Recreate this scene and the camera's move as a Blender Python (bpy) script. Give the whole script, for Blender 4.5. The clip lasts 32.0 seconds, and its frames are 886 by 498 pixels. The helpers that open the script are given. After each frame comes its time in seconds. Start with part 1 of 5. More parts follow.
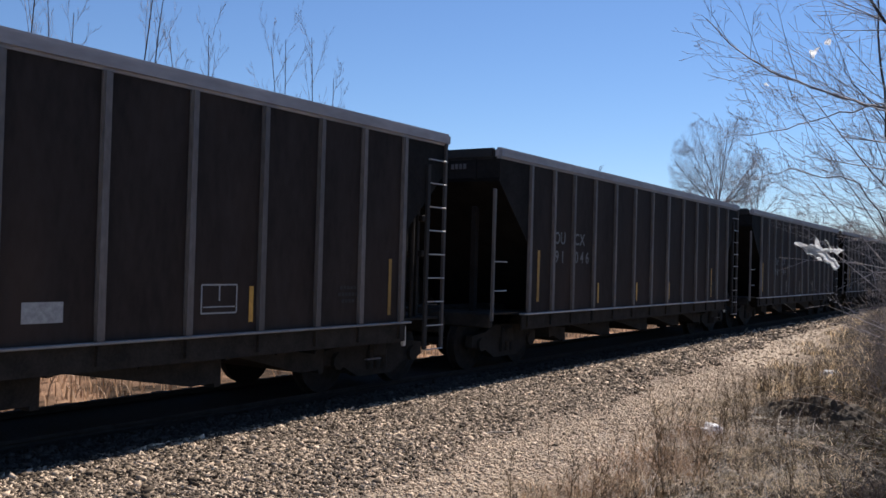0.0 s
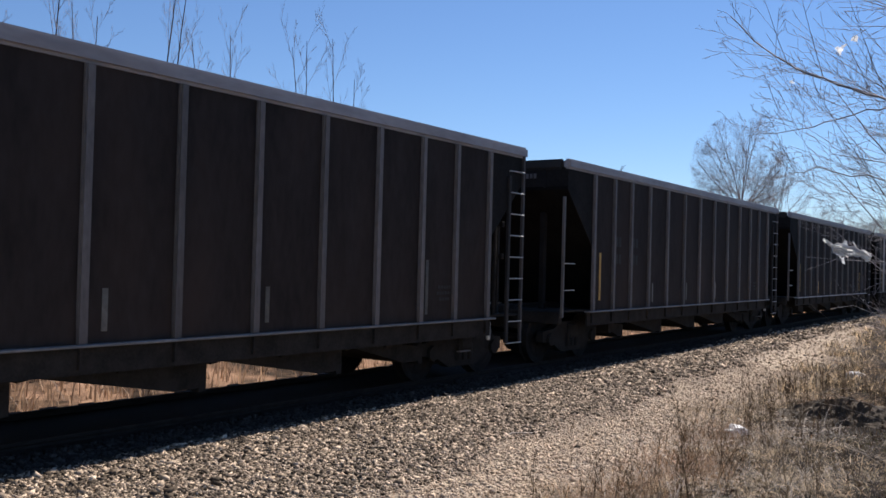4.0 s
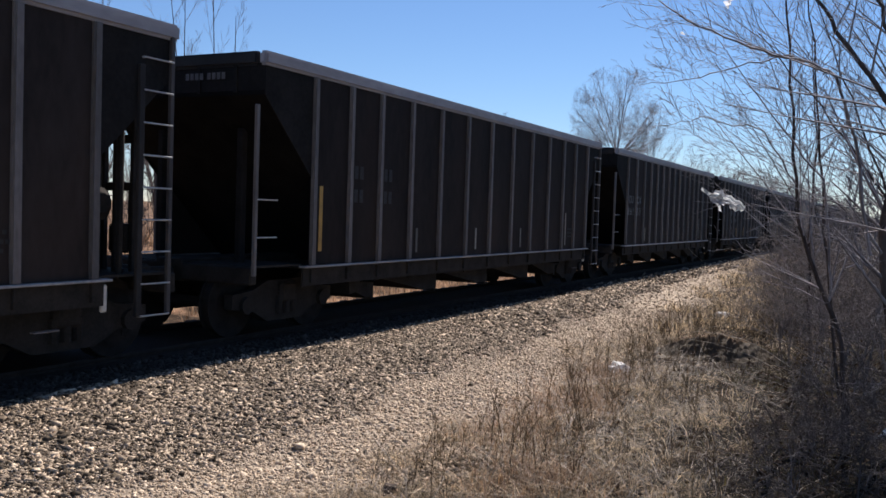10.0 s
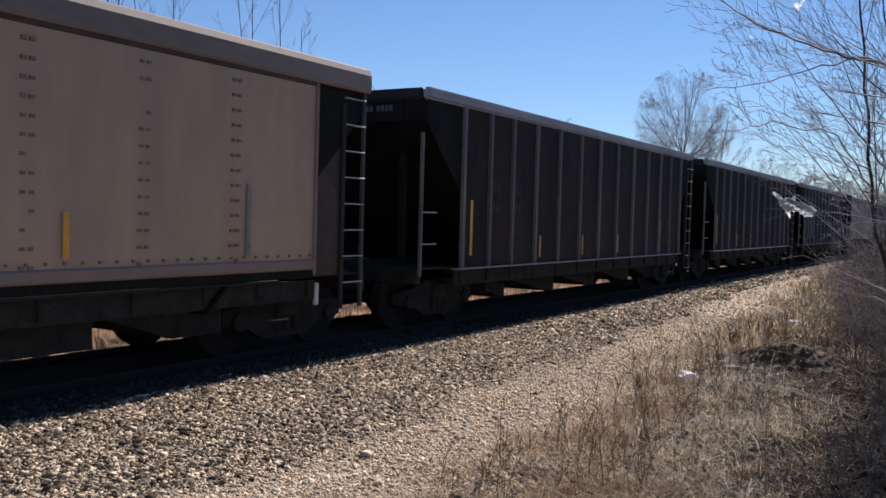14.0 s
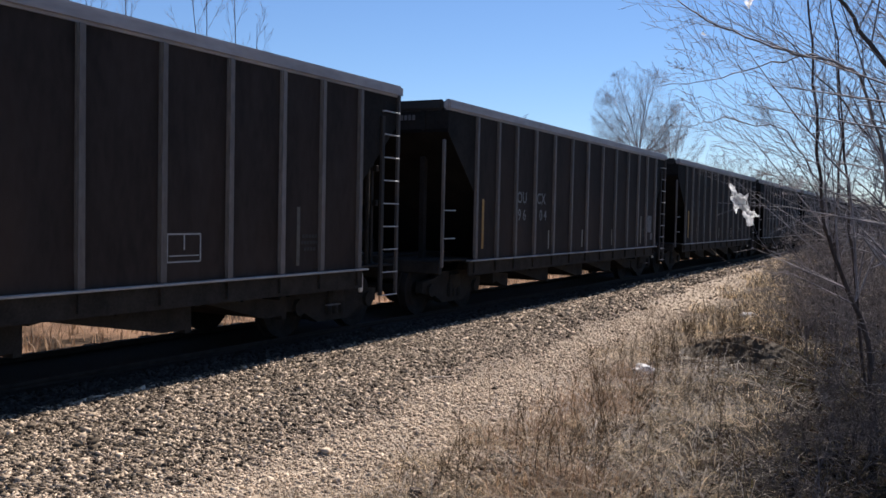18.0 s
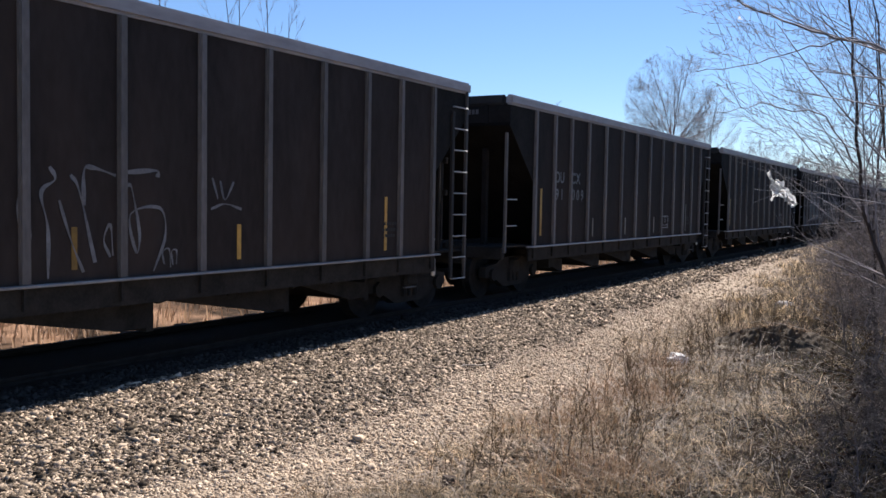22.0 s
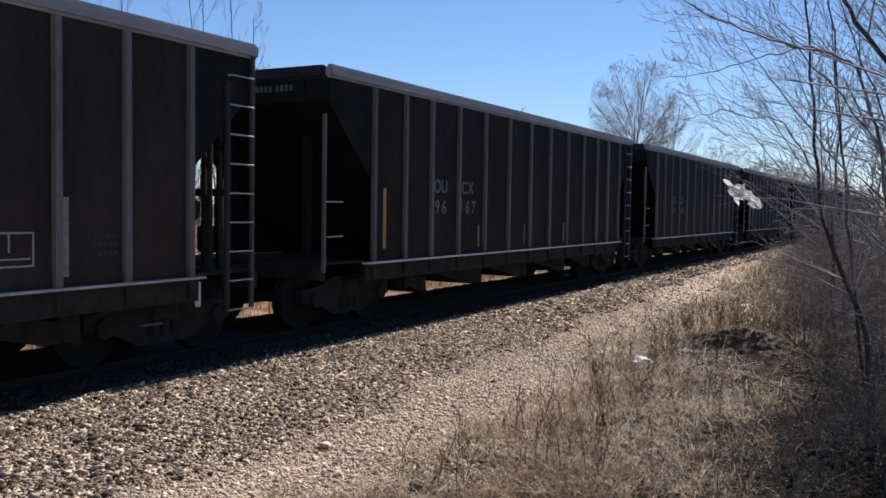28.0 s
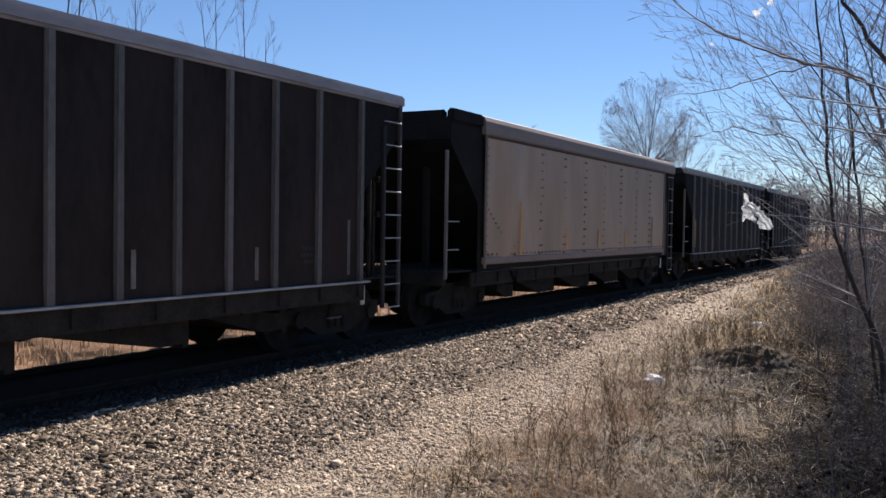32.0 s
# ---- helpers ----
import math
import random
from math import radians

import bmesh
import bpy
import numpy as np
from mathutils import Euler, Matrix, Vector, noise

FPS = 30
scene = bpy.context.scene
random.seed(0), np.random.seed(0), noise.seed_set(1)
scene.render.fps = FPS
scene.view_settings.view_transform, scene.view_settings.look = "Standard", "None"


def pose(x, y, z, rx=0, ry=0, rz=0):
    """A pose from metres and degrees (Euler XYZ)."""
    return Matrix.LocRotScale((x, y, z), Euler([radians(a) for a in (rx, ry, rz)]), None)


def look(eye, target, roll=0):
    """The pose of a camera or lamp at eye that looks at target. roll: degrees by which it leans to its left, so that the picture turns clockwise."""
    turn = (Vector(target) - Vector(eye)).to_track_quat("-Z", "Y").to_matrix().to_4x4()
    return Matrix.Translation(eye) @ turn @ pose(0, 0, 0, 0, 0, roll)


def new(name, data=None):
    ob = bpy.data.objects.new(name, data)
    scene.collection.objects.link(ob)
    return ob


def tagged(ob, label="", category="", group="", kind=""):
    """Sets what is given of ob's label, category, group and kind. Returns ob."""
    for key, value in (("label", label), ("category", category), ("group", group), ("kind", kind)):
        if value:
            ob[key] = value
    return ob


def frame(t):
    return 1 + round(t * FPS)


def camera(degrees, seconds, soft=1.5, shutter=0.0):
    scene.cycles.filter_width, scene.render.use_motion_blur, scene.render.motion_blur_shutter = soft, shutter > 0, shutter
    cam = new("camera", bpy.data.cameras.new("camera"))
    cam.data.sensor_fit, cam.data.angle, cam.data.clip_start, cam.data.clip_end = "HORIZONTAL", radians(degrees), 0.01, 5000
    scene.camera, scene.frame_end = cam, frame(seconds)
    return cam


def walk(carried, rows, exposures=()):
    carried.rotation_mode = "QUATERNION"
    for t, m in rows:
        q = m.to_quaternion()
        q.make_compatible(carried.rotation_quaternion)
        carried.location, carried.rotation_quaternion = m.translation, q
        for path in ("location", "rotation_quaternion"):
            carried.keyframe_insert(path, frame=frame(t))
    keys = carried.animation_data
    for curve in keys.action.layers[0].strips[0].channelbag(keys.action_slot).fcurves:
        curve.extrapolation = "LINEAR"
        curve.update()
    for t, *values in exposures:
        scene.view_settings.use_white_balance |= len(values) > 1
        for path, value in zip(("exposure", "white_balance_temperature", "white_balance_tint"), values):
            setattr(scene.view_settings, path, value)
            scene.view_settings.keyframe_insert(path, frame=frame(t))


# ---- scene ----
cam = camera(53.0, 32.0, soft=1.6)
PATH = [
    (0.0, pose(0.153, 0.152, 1.833, 90.82, -1.62, 33.96)),
    (0.5, pose(0.149, 0.156, 1.833, 90.80, -1.63, 33.85)),
    (1.0, pose(0.147, 0.160, 1.837, 90.77, -1.52, 34.26)),
    (1.5, pose(0.143, 0.161, 1.831, 90.77, -1.49, 34.68)),
    (2.0, pose(0.147, 0.158, 1.821, 90.90, -1.50, 35.03)),
    (2.5, pose(0.151, 0.161, 1.829, 90.92, -1.37, 35.13)),
    (3.0, pose(0.150, 0.166, 1.826, 90.97, -1.32, 35.14)),
    (3.5, pose(0.140, 0.171, 1.827, 90.85, -1.47, 35.20)),
    (5.5, pose(0.121, 0.163, 1.816, 90.90, -2.12, 36.00)),
    (6.0, pose(0.125, 0.158, 1.819, 90.57, -2.45, 37.07)),
    (6.5, pose(0.081, 0.126, 1.819, 89.78, -2.70, 37.17)),
    (7.0, pose(0.038, 0.082, 1.800, 88.55, -2.46, 34.41)),
    (7.5, pose(0.016, 0.077, 1.811, 88.05, -2.28, 31.02)),
    (8.0, pose(0.011, 0.068, 1.804, 88.28, -2.12, 29.33)),
    (8.5, pose(0.001, 0.057, 1.798, 88.23, -2.48, 27.82)),
    (9.0, pose(-0.003, 0.045, 1.796, 87.92, -2.83, 26.28)),
    (9.5, pose(0.000, 0.033, 1.791, 87.64, -2.50, 26.41)),
    (10.0, pose(0.003, 0.019, 1.790, 87.57, -1.98, 27.59)),
    (10.5, pose(0.001, 0.013, 1.801, 87.77, -1.68, 28.48)),
    (11.0, pose(0.006, 0.008, 1.805, 88.00, -1.79, 28.90)),
    (11.5, pose(-0.005, -0.002, 1.808, 87.99, -2.06, 29.18)),
    (12.0, pose(-0.005, -0.012, 1.804, 87.98, -2.20, 29.22)),
    (12.5, pose(0.001, -0.012, 1.802, 88.09, -2.31, 29.55)),
    (13.0, pose(0.003, -0.006, 1.803, 87.98, -2.23, 30.34)),
    (13.5, pose(0.000, -0.002, 1.804, 87.75, -1.82, 31.52)),
    (15.5, pose(0.001, 0.001, 1.804, 88.42, -1.28, 31.50)),
    (16.0, pose(0.003, 0.008, 1.807, 88.38, -1.19, 31.47)),
    (16.5, pose(0.005, 0.006, 1.801, 88.26, -1.06, 31.09)),
    (17.0, pose(0.013, -0.002, 1.790, 88.09, -0.98, 30.21)),
    (17.5, pose(0.014, -0.005, 1.797, 87.86, -1.03, 29.38)),
    (18.0, pose(0.012, -0.008, 1.804, 87.71, -1.27, 28.99)),
    (18.5, pose(0.014, -0.015, 1.785, 88.05, -1.31, 28.85)),
    (19.0, pose(0.011, -0.012, 1.794, 87.97, -1.08, 28.78)),
    (19.5, pose(0.009, -0.008, 1.794, 87.80, -0.93, 28.62)),
    (20.0, pose(0.006, -0.008, 1.796, 87.84, -1.17, 28.59)),
    (20.5, pose(0.006, -0.007, 1.797, 87.69, -1.04, 28.84)),
    (21.0, pose(0.009, -0.013, 1.801, 87.26, -0.87, 29.37)),
    (21.5, pose(0.003, -0.006, 1.796, 87.04, -1.07, 30.33)),
    (22.0, pose(0.000, 0.000, 1.800, 86.93, -1.09, 31.02)),
    (22.5, pose(0.011, -0.008, 1.804, 86.83, -0.67, 31.16)),
    (23.0, pose(0.014, -0.007, 1.806, 86.79, -0.46, 31.00)),
    (23.5, pose(0.008, -0.016, 1.801, 86.99, -0.56, 30.64)),
    (24.0, pose(0.012, -0.018, 1.798, 87.33, -0.46, 30.26)),
    (24.5, pose(0.013, -0.014, 1.801, 87.41, -0.43, 29.76)),
    (25.0, pose(0.008, -0.005, 1.797, 87.44, -0.65, 29.36)),
    (25.5, pose(0.010, 0.001, 1.796, 87.51, -0.64, 28.86)),
    (27.5, pose(0.011, -0.012, 1.803, 87.06, -1.02, 28.83)),
    (28.0, pose(0.016, -0.017, 1.810, 87.30, -0.91, 28.86)),
    (28.5, pose(0.022, -0.017, 1.813, 87.44, -0.60, 28.65)),
    (29.0, pose(0.026, -0.020, 1.806, 87.81, -0.62, 28.66)),
    (29.5, pose(0.013, -0.016, 1.810, 87.99, -1.06, 28.72)),
    (30.0, pose(0.013, -0.010, 1.801, 88.10, -1.28, 28.80)),
    (30.5, pose(0.013, -0.011, 1.802, 88.29, -1.15, 28.95)),
    (31.0, pose(0.010, -0.019, 1.808, 88.53, -1.04, 29.08)),
    (31.5, pose(0.011, -0.024, 1.803, 88.66, -0.92, 29.25)),
    (32.0, pose(0.010, -0.014, 1.809, 88.40, -0.92, 29.56)),
]
EXPOSURE = ((0, 0.6), (1, 0.7), (2, 0.65), (3, 0.65), (6, 0.62), (7, 0.62), (8, 0.75), (9, 0.57), (10, 0.6), (11, 0.52), (12, 0.67), (13, 0.57), (16, 0.68), (17, 0.76), (18, 0.64), (20, 0.6), (21, 0.68), (22, 0.88),
            (23, 0.7), (24, 0.76), (25, 0.7), (28, 0.64), (29, 0.64), (32, 0.66))
walk(cam, PATH, exposures=[(t, stops + 0.05, 5800, 15) for t, stops in EXPOSURE])


# ---- daylight: sun ahead along the line, a little behind the train ----
SUN_EL, SUN_AZ = 43.0, 4.9
world = bpy.data.worlds.new("sky")
scene.world = world
world.use_nodes = True
wn = world.node_tree
sky = wn.nodes.new("ShaderNodeTexSky")
sky.sky_type = "NISHITA"
sky.sun_disc = False
sky.sun_elevation, sky.sun_rotation = radians(SUN_EL), radians(-SUN_AZ)
sky.air_density, sky.dust_density, sky.ozone_density = 1.0, 0.0, 5.0
back = wn.nodes["Background"]
wn.links.new(sky.outputs[0], back.inputs[0])
back.inputs[1].default_value = 0.059
sun = new("sun", bpy.data.lights.new("sun", "SUN"))
sun.data.energy, sun.data.angle, sun.data.color = 5.0, radians(0.5), (1.0, 0.885, 0.725)
sx = -math.sin(radians(SUN_AZ)) * math.cos(radians(SUN_EL))
sy = math.cos(radians(SUN_AZ)) * math.cos(radians(SUN_EL))
sun.matrix_world = look((sx * 60, sy * 60, math.sin(radians(SUN_EL)) * 60), (0, 0, 0))


# ---- materials ----
def material(name, a, b, scale=6.0, rough=0.7, metal=0.0, bump=0.0, fine=None, stretch=(1, 1, 1), island=0.0, obj=0.0,
             wear=None, wear_scale=1.2, wear_amount=0.0, thin=0.0, spec=0.35, skew=1.0):
    """Two colours mixed by noise at two scales, with optional bump, wear stains and piece-to-piece variation."""
    m = bpy.data.materials.new(name)
    m.use_nodes = True
    nt = m.node_tree
    nd, ln = nt.nodes, nt.links
    p = nd["Principled BSDF"]
    co = nd.new("ShaderNodeTexCoord")
    mp = nd.new("ShaderNodeMapping")
    mp.inputs["Scale"].default_value = stretch
    ln.new(co.outputs["Object"], mp.inputs[0])
    n1 = nd.new("ShaderNodeTexNoise")
    n1.inputs["Scale"].default_value, n1.inputs["Detail"].default_value = scale, 5.0
    n2 = nd.new("ShaderNodeTexNoise")
    n2.inputs["Scale"].default_value, n2.inputs["Detail"].default_value = fine or scale * 9, 3.0
    ln.new(mp.outputs[0], n1.inputs["Vector"])
    ln.new(mp.outputs[0], n2.inputs["Vector"])
    mul = nd.new("ShaderNodeMath")
    mul.operation = "MULTIPLY_ADD"
    ln.new(n2.outputs[0], mul.inputs[0])
    mul.inputs[1].default_value = 0.6
    ln.new(n1.outputs[0], mul.inputs[2])
    ramp = nd.new("ShaderNodeMapRange")
    ramp.inputs[1].default_value, ramp.inputs[2].default_value = 0.55, 1.05
    ln.new(mul.outputs[0], ramp.inputs[0])
    mix = nd.new("ShaderNodeMix")
    mix.data_type = "RGBA"
    mix.inputs[6].default_value, mix.inputs[7].default_value = (*a, 1), (*b, 1)
    ln.new(ramp.outputs[0], mix.inputs[0])
    out = mix.outputs[2]
    if wear:
        n3 = nd.new("ShaderNodeTexNoise")
        n3.inputs["Scale"].default_value, n3.inputs["Detail"].default_value = wear_scale, 8.0
        ln.new(mp.outputs[0], n3.inputs["Vector"])
        wr = nd.new("ShaderNodeMapRange")
        wr.inputs[1].default_value, wr.inputs[2].default_value, wr.inputs[4].default_value = 0.5, 0.75, wear_amount
        ln.new(n3.outputs[0], wr.inputs[0])
        wm = nd.new("ShaderNodeMix")
        wm.data_type = "RGBA"
        wm.inputs[7].default_value = (*wear, 1)
        ln.new(wr.outputs[0], wm.inputs[0])
        ln.new(out, wm.inputs[6])
        out = wm.outputs[2]
    if island or obj:
        src = nd.new("ShaderNodeNewGeometry").outputs["Random Per Island"] if island else nd.new("ShaderNodeObjectInfo").outputs["Random"]
        amount = island or obj
        vr = nd.new("ShaderNodeMapRange")
        vr.inputs[3].default_value, vr.inputs[4].default_value = 1 - amount, 1 + amount * skew
        pw = nd.new("ShaderNodeMath")
        pw.operation = "POWER"
        pw.inputs[1].default_value = skew
        ln.new(src, pw.inputs[0])
        ln.new(pw.outputs[0], vr.inputs[0])
        hs = nd.new("ShaderNodeHueSaturation")
        ln.new(vr.outputs[0], hs.inputs["Value"])
        ln.new(out, hs.inputs["Color"])
        out = hs.outputs[0]
    ln.new(out, p.inputs["Base Color"])
    p.inputs["Roughness"].default_value, p.inputs["Metallic"].default_value = rough, metal
    p.inputs["Specular IOR Level"].default_value = spec
    if bump:
        bp = nd.new("ShaderNodeBump")
        bp.inputs["Strength"].default_value, bp.inputs["Distance"].default_value = bump, 0.02
        ln.new(mul.outputs[0], bp.inputs["Height"])
        ln.new(bp.outputs[0], p.inputs["Normal"])
    if thin:
        # thin leaf or film: part of the light passes through
        tr = nd.new("ShaderNodeBsdfTranslucent")
        ln.new(out, tr.inputs["Color"])
        ms = nd.new("ShaderNodeMixShader")
        ms.inputs[0].default_value = thin
        ln.new(p.outputs[0], ms.inputs[1])
        ln.new(tr.outputs[0], ms.inputs[2])
        ln.new(ms.outputs[0], nd["Material Output"].inputs[0])
    return m


BLACK = material("black_car_paint", (0.022, 0.0172, 0.0152), (0.042, 0.033, 0.029), 1.3, 0.8, stretch=(1, 1, 0.35),
                 wear=(0.05, 0.034, 0.026), wear_amount=0.5, obj=0.25, spec=0.1)
# car ends and slope sheets: shade of the recesses put into darker base colours
BLACK_END = material("shade_darkened_car_end", (0.013, 0.0118, 0.011), (0.026, 0.0235, 0.022), 2.0, 0.9, bump=0.2, spec=0.1)
SHADE_SKIN = material("shade_darkened_sheet", (0.006, 0.0056, 0.0054), (0.013, 0.012, 0.0115), 3.0, 0.95, bump=0.3, spec=0.08)
DUSTY = material("dusty_post_paint", (0.102, 0.089, 0.082), (0.195, 0.172, 0.158), 2.5, 0.7, stretch=(1, 1, 0.3), wear=(0.06, 0.048, 0.042),
                 wear_scale=1.6, wear_amount=0.6, obj=0.22)
PALE_POST = material("grey_primed_post", (0.36, 0.35, 0.335), (0.52, 0.50, 0.48), 2.5, 0.7, stretch=(1, 1, 0.3))
CHORD = material("grey_top_chord_paint", (0.27, 0.245, 0.245), (0.43, 0.395, 0.39), 1.4, 0.6, stretch=(1, 0.3, 1), wear=(0.12, 0.09, 0.08), wear_amount=0.5)
LEDGE = material("chalky_sill_paint", (0.24, 0.23, 0.225), (0.46, 0.44, 0.43), 2.0, 0.6, obj=0.45)
LEDGE_WHITE = material("white_sill_paint", (0.6, 0.6, 0.58), (0.75, 0.74, 0.72), 2.0, 0.6)
RUNG = material("worn_rung_steel", (0.3, 0.29, 0.285), (0.52, 0.51, 0.49), 9.0, 0.4, 0.0)
STEEL = material("sooty_underframe_steel", (0.021, 0.0188, 0.017), (0.044, 0.039, 0.034), 4.0, 0.9, bump=0.3, spec=0.1)
WHEEL = material("wheel_steel", (0.014, 0.0122, 0.011), (0.03, 0.026, 0.023), 6.0, 0.85, spec=0.15)
TREAD = material("polished_tread", (0.35, 0.34, 0.33), (0.5, 0.48, 0.46), 6.0, 0.25, 1.0)
RAIL = material("sooty_rail_steel", (0.024, 0.02, 0.018), (0.048, 0.039, 0.033), 8.0, 0.85, 0.0, spec=0.1)
TIE = material("creosoted_wood", (0.026, 0.023, 0.021), (0.055, 0.047, 0.04), 4.0, 0.95, stretch=(0.3, 2, 2), bump=0.4, obj=0.3, spec=0.1)
YELLOW = material("yellow_reflector_tape", (0.33, 0.185, 0.04), (0.54, 0.31, 0.055), 8.0, 0.5, wear=(0.16, 0.09, 0.04), wear_amount=0.6, obj=0.5)
WORN_TAPE = material("worn_reflector_tape", (0.12, 0.108, 0.09), (0.25, 0.225, 0.185), 8.0, 0.5, wear=(0.07, 0.06, 0.05), wear_amount=0.6, obj=0.5)
PANEL_WHITE = material("white_panel_paint", (0.24, 0.24, 0.24), (0.42, 0.42, 0.41), 20.0, 0.7)
WHITE = material("white_stencil_paint", (0.11, 0.11, 0.11), (0.23, 0.23, 0.225), 20.0, 0.7, wear=(0.04, 0.04, 0.04), wear_scale=9, wear_amount=0.8)
FAINT = material("faded_stencil_paint", (0.026, 0.025, 0.024), (0.05, 0.048, 0.046), 14.0, 0.8)
CREAM = material("cream_valve_paint", (0.6, 0.56, 0.48), (0.75, 0.7, 0.62), 9.0, 0.5)
RUST = material("rusty_patch_paint", (0.06, 0.035, 0.025), (0.12, 0.07, 0.05), 3.0, 0.8, obj=0.3)
GREYPATCH = material("grey_repaint_patch", (0.036, 0.033, 0.033), (0.062, 0.058, 0.056), 3.0, 0.7, obj=0.3)
BEIGE = material("beige_car_paint", (0.40, 0.28, 0.185), (0.475, 0.34, 0.23), 0.5, 0.6, stretch=(1, 1.3, 0.3), wear=(0.31, 0.215, 0.145), wear_scale=0.7, wear_amount=0.7)
BEIGE_DIRTY = material("sooty_beige_car_paint", (0.37, 0.24, 0.146), (0.45, 0.3, 0.188), 0.6, 0.6, stretch=(1, 1.4, 0.25), wear=(0.27, 0.172, 0.105), wear_scale=0.6, wear_amount=0.7)
BEIGE_TOP = material("beige_chord_paint", (0.2, 0.148, 0.118), (0.275, 0.205, 0.166), 1.2, 0.6, stretch=(1, 0.3, 1))
BROWN_END = material("brown_car_end_paint", (0.055, 0.036, 0.03), (0.09, 0.062, 0.05), 2.0, 0.8, bump=0.2)
ORANGE = material("clean_reflector_tape", (0.66, 0.29, 0.035), (0.84, 0.39, 0.06), 8.0, 0.45)
RIVET = material("stained_rivet", (0.17, 0.122, 0.088), (0.27, 0.195, 0.14), 6.0, 0.8)
BARK = material("grey_brown_bark", (0.055, 0.043, 0.036), (0.13, 0.104, 0.088), 7.0, 0.95, spec=0.05, bump=0.5, stretch=(1, 1, 0.3))
TWIG = material("twig_bark", (0.075, 0.062, 0.055), (0.17, 0.145, 0.13), 5.0, 0.9, island=0.3, spec=0.1)
# crown twigs paled in their colour to stand in for haze
HAZE_TWIG = material("haze_paled_twig_bark", (0.2, 0.178, 0.172), (0.36, 0.32, 0.31), 5.0, 0.85, island=0.3)
BRUSH = material("grey_brown_brush_bark", (0.13, 0.108, 0.096), (0.29, 0.25, 0.225), 5.0, 0.9, island=0.4, spec=0.1)
PALE_TWIG = material("dry_cane_bark", (0.22, 0.18, 0.14), (0.42, 0.36, 0.29), 5.0, 0.8, island=0.4)
STONE = material("crushed_ballast_stone", (0.10, 0.08, 0.056), (0.395, 0.308, 0.222), 14.0, 0.85, bump=0.3, island=0.75, skew=2.2, spec=0.06)
# ballast stone with the train's shade put into its colour
SHADE_STONE = material("shade_darkened_stone", (0.034, 0.029, 0.025), (0.07, 0.06, 0.051), 14.0, 0.9, bump=0.3, island=0.5, spec=0.08)
FINE_STONE = material("fine_tan_gravel", (0.37, 0.29, 0.205), (0.63, 0.505, 0.37), 30.0, 0.9, island=0.45, spec=0.08)
STRAW = material("dry_grass_straw", (0.11, 0.078, 0.045), (0.53, 0.41, 0.26), 0.9, 0.6, fine=5.0, island=0.85, thin=0.45, skew=2.6, spec=0.12)
OLIVE = material("short_olive_grass", (0.034, 0.031, 0.012), (0.15, 0.125, 0.05), 1.6, 0.75, fine=6.0, island=0.6, thin=0.42, skew=1.6, spec=0.1)
BANK_STRAW = material("orange_dry_grass", (0.25, 0.155, 0.092), (0.54, 0.38, 0.25), 0.9, 0.6, fine=5.0, island=0.5, thin=0.3)
RUST_GRASS = material("rusty_dry_grass", (0.21, 0.118, 0.06), (0.46, 0.295, 0.165), 1.5, 0.6, fine=7.0, island=0.5, thin=0.3)
LEAF = material("fallen_brown_leaf", (0.022, 0.014, 0.009), (0.11, 0.067, 0.037), 9.0, 0.65, island=0.7, thin=0.15, spec=0.06)
WEED = material("dead_weed_stem", (0.07, 0.047, 0.026), (0.175, 0.122, 0.066), 5.0, 0.85, spec=0.1, island=0.4)
PLASTIC = material("white_plastic_film", (0.62, 0.63, 0.64), (0.78, 0.785, 0.79), 6.0, 0.45, bump=0.2, thin=0.6)
SCRAP = material("glossy_white_film", (0.8, 0.8, 0.8), (0.88, 0.88, 0.88), 6.0, 0.18, bump=0.15, thin=0.75)
PAPER = material("weathered_litter", (0.7, 0.68, 0.64), (0.82, 0.8, 0.77), 9.0, 0.7, bump=0.3)
SOIL = material("dark_turned_soil", (0.048, 0.036, 0.022), (0.12, 0.09, 0.056), 4.0, 0.95, bump=0.8)


# ---- mesh helpers ----
def link(name, bm, mat, smooth=False):
    me = bpy.data.meshes.new(name)
    bm.normal_update()
    bm.to_mesh(me)
    bm.free()
    me.materials.append(mat)
    if smooth:
        for f in me.polygons:
            f.use_smooth = True
    return me


def part(name, data, parent, m=None, label=""):
    ob = new(name, data)
    ob.parent = parent
    if m is not None:
        ob.matrix_basis = m
    return tagged(ob, label)


def box(sx, sy, sz, at=(0, 0, 0), bevel=0.0, bm=None):
    bm = bm or bmesh.new()
    vs = bmesh.ops.create_cube(bm, size=1.0)["verts"]
    bmesh.ops.transform(bm, matrix=Matrix.Translation(at) @ Matrix.Diagonal((sx, sy, sz, 1)), verts=vs)
    if bevel:
        es = list({e for v in vs for e in v.link_edges})
        bmesh.ops.bevel(bm, geom=es, offset=bevel, segments=1, affect="EDGES")
    return bm


def rod(a, b, r, sides=6, bm=None, r2=None):
    bm = bm or bmesh.new()
    a, b = Vector(a), Vector(b)
    d = b - a
    m = Matrix.Translation((a + b) / 2) @ d.to_track_quat("Z", "Y").to_matrix().to_4x4()
    bmesh.ops.create_cone(bm, cap_ends=True, segments=sides, radius1=r, radius2=r if r2 is None else r2, depth=d.length, matrix=m)
    return bm


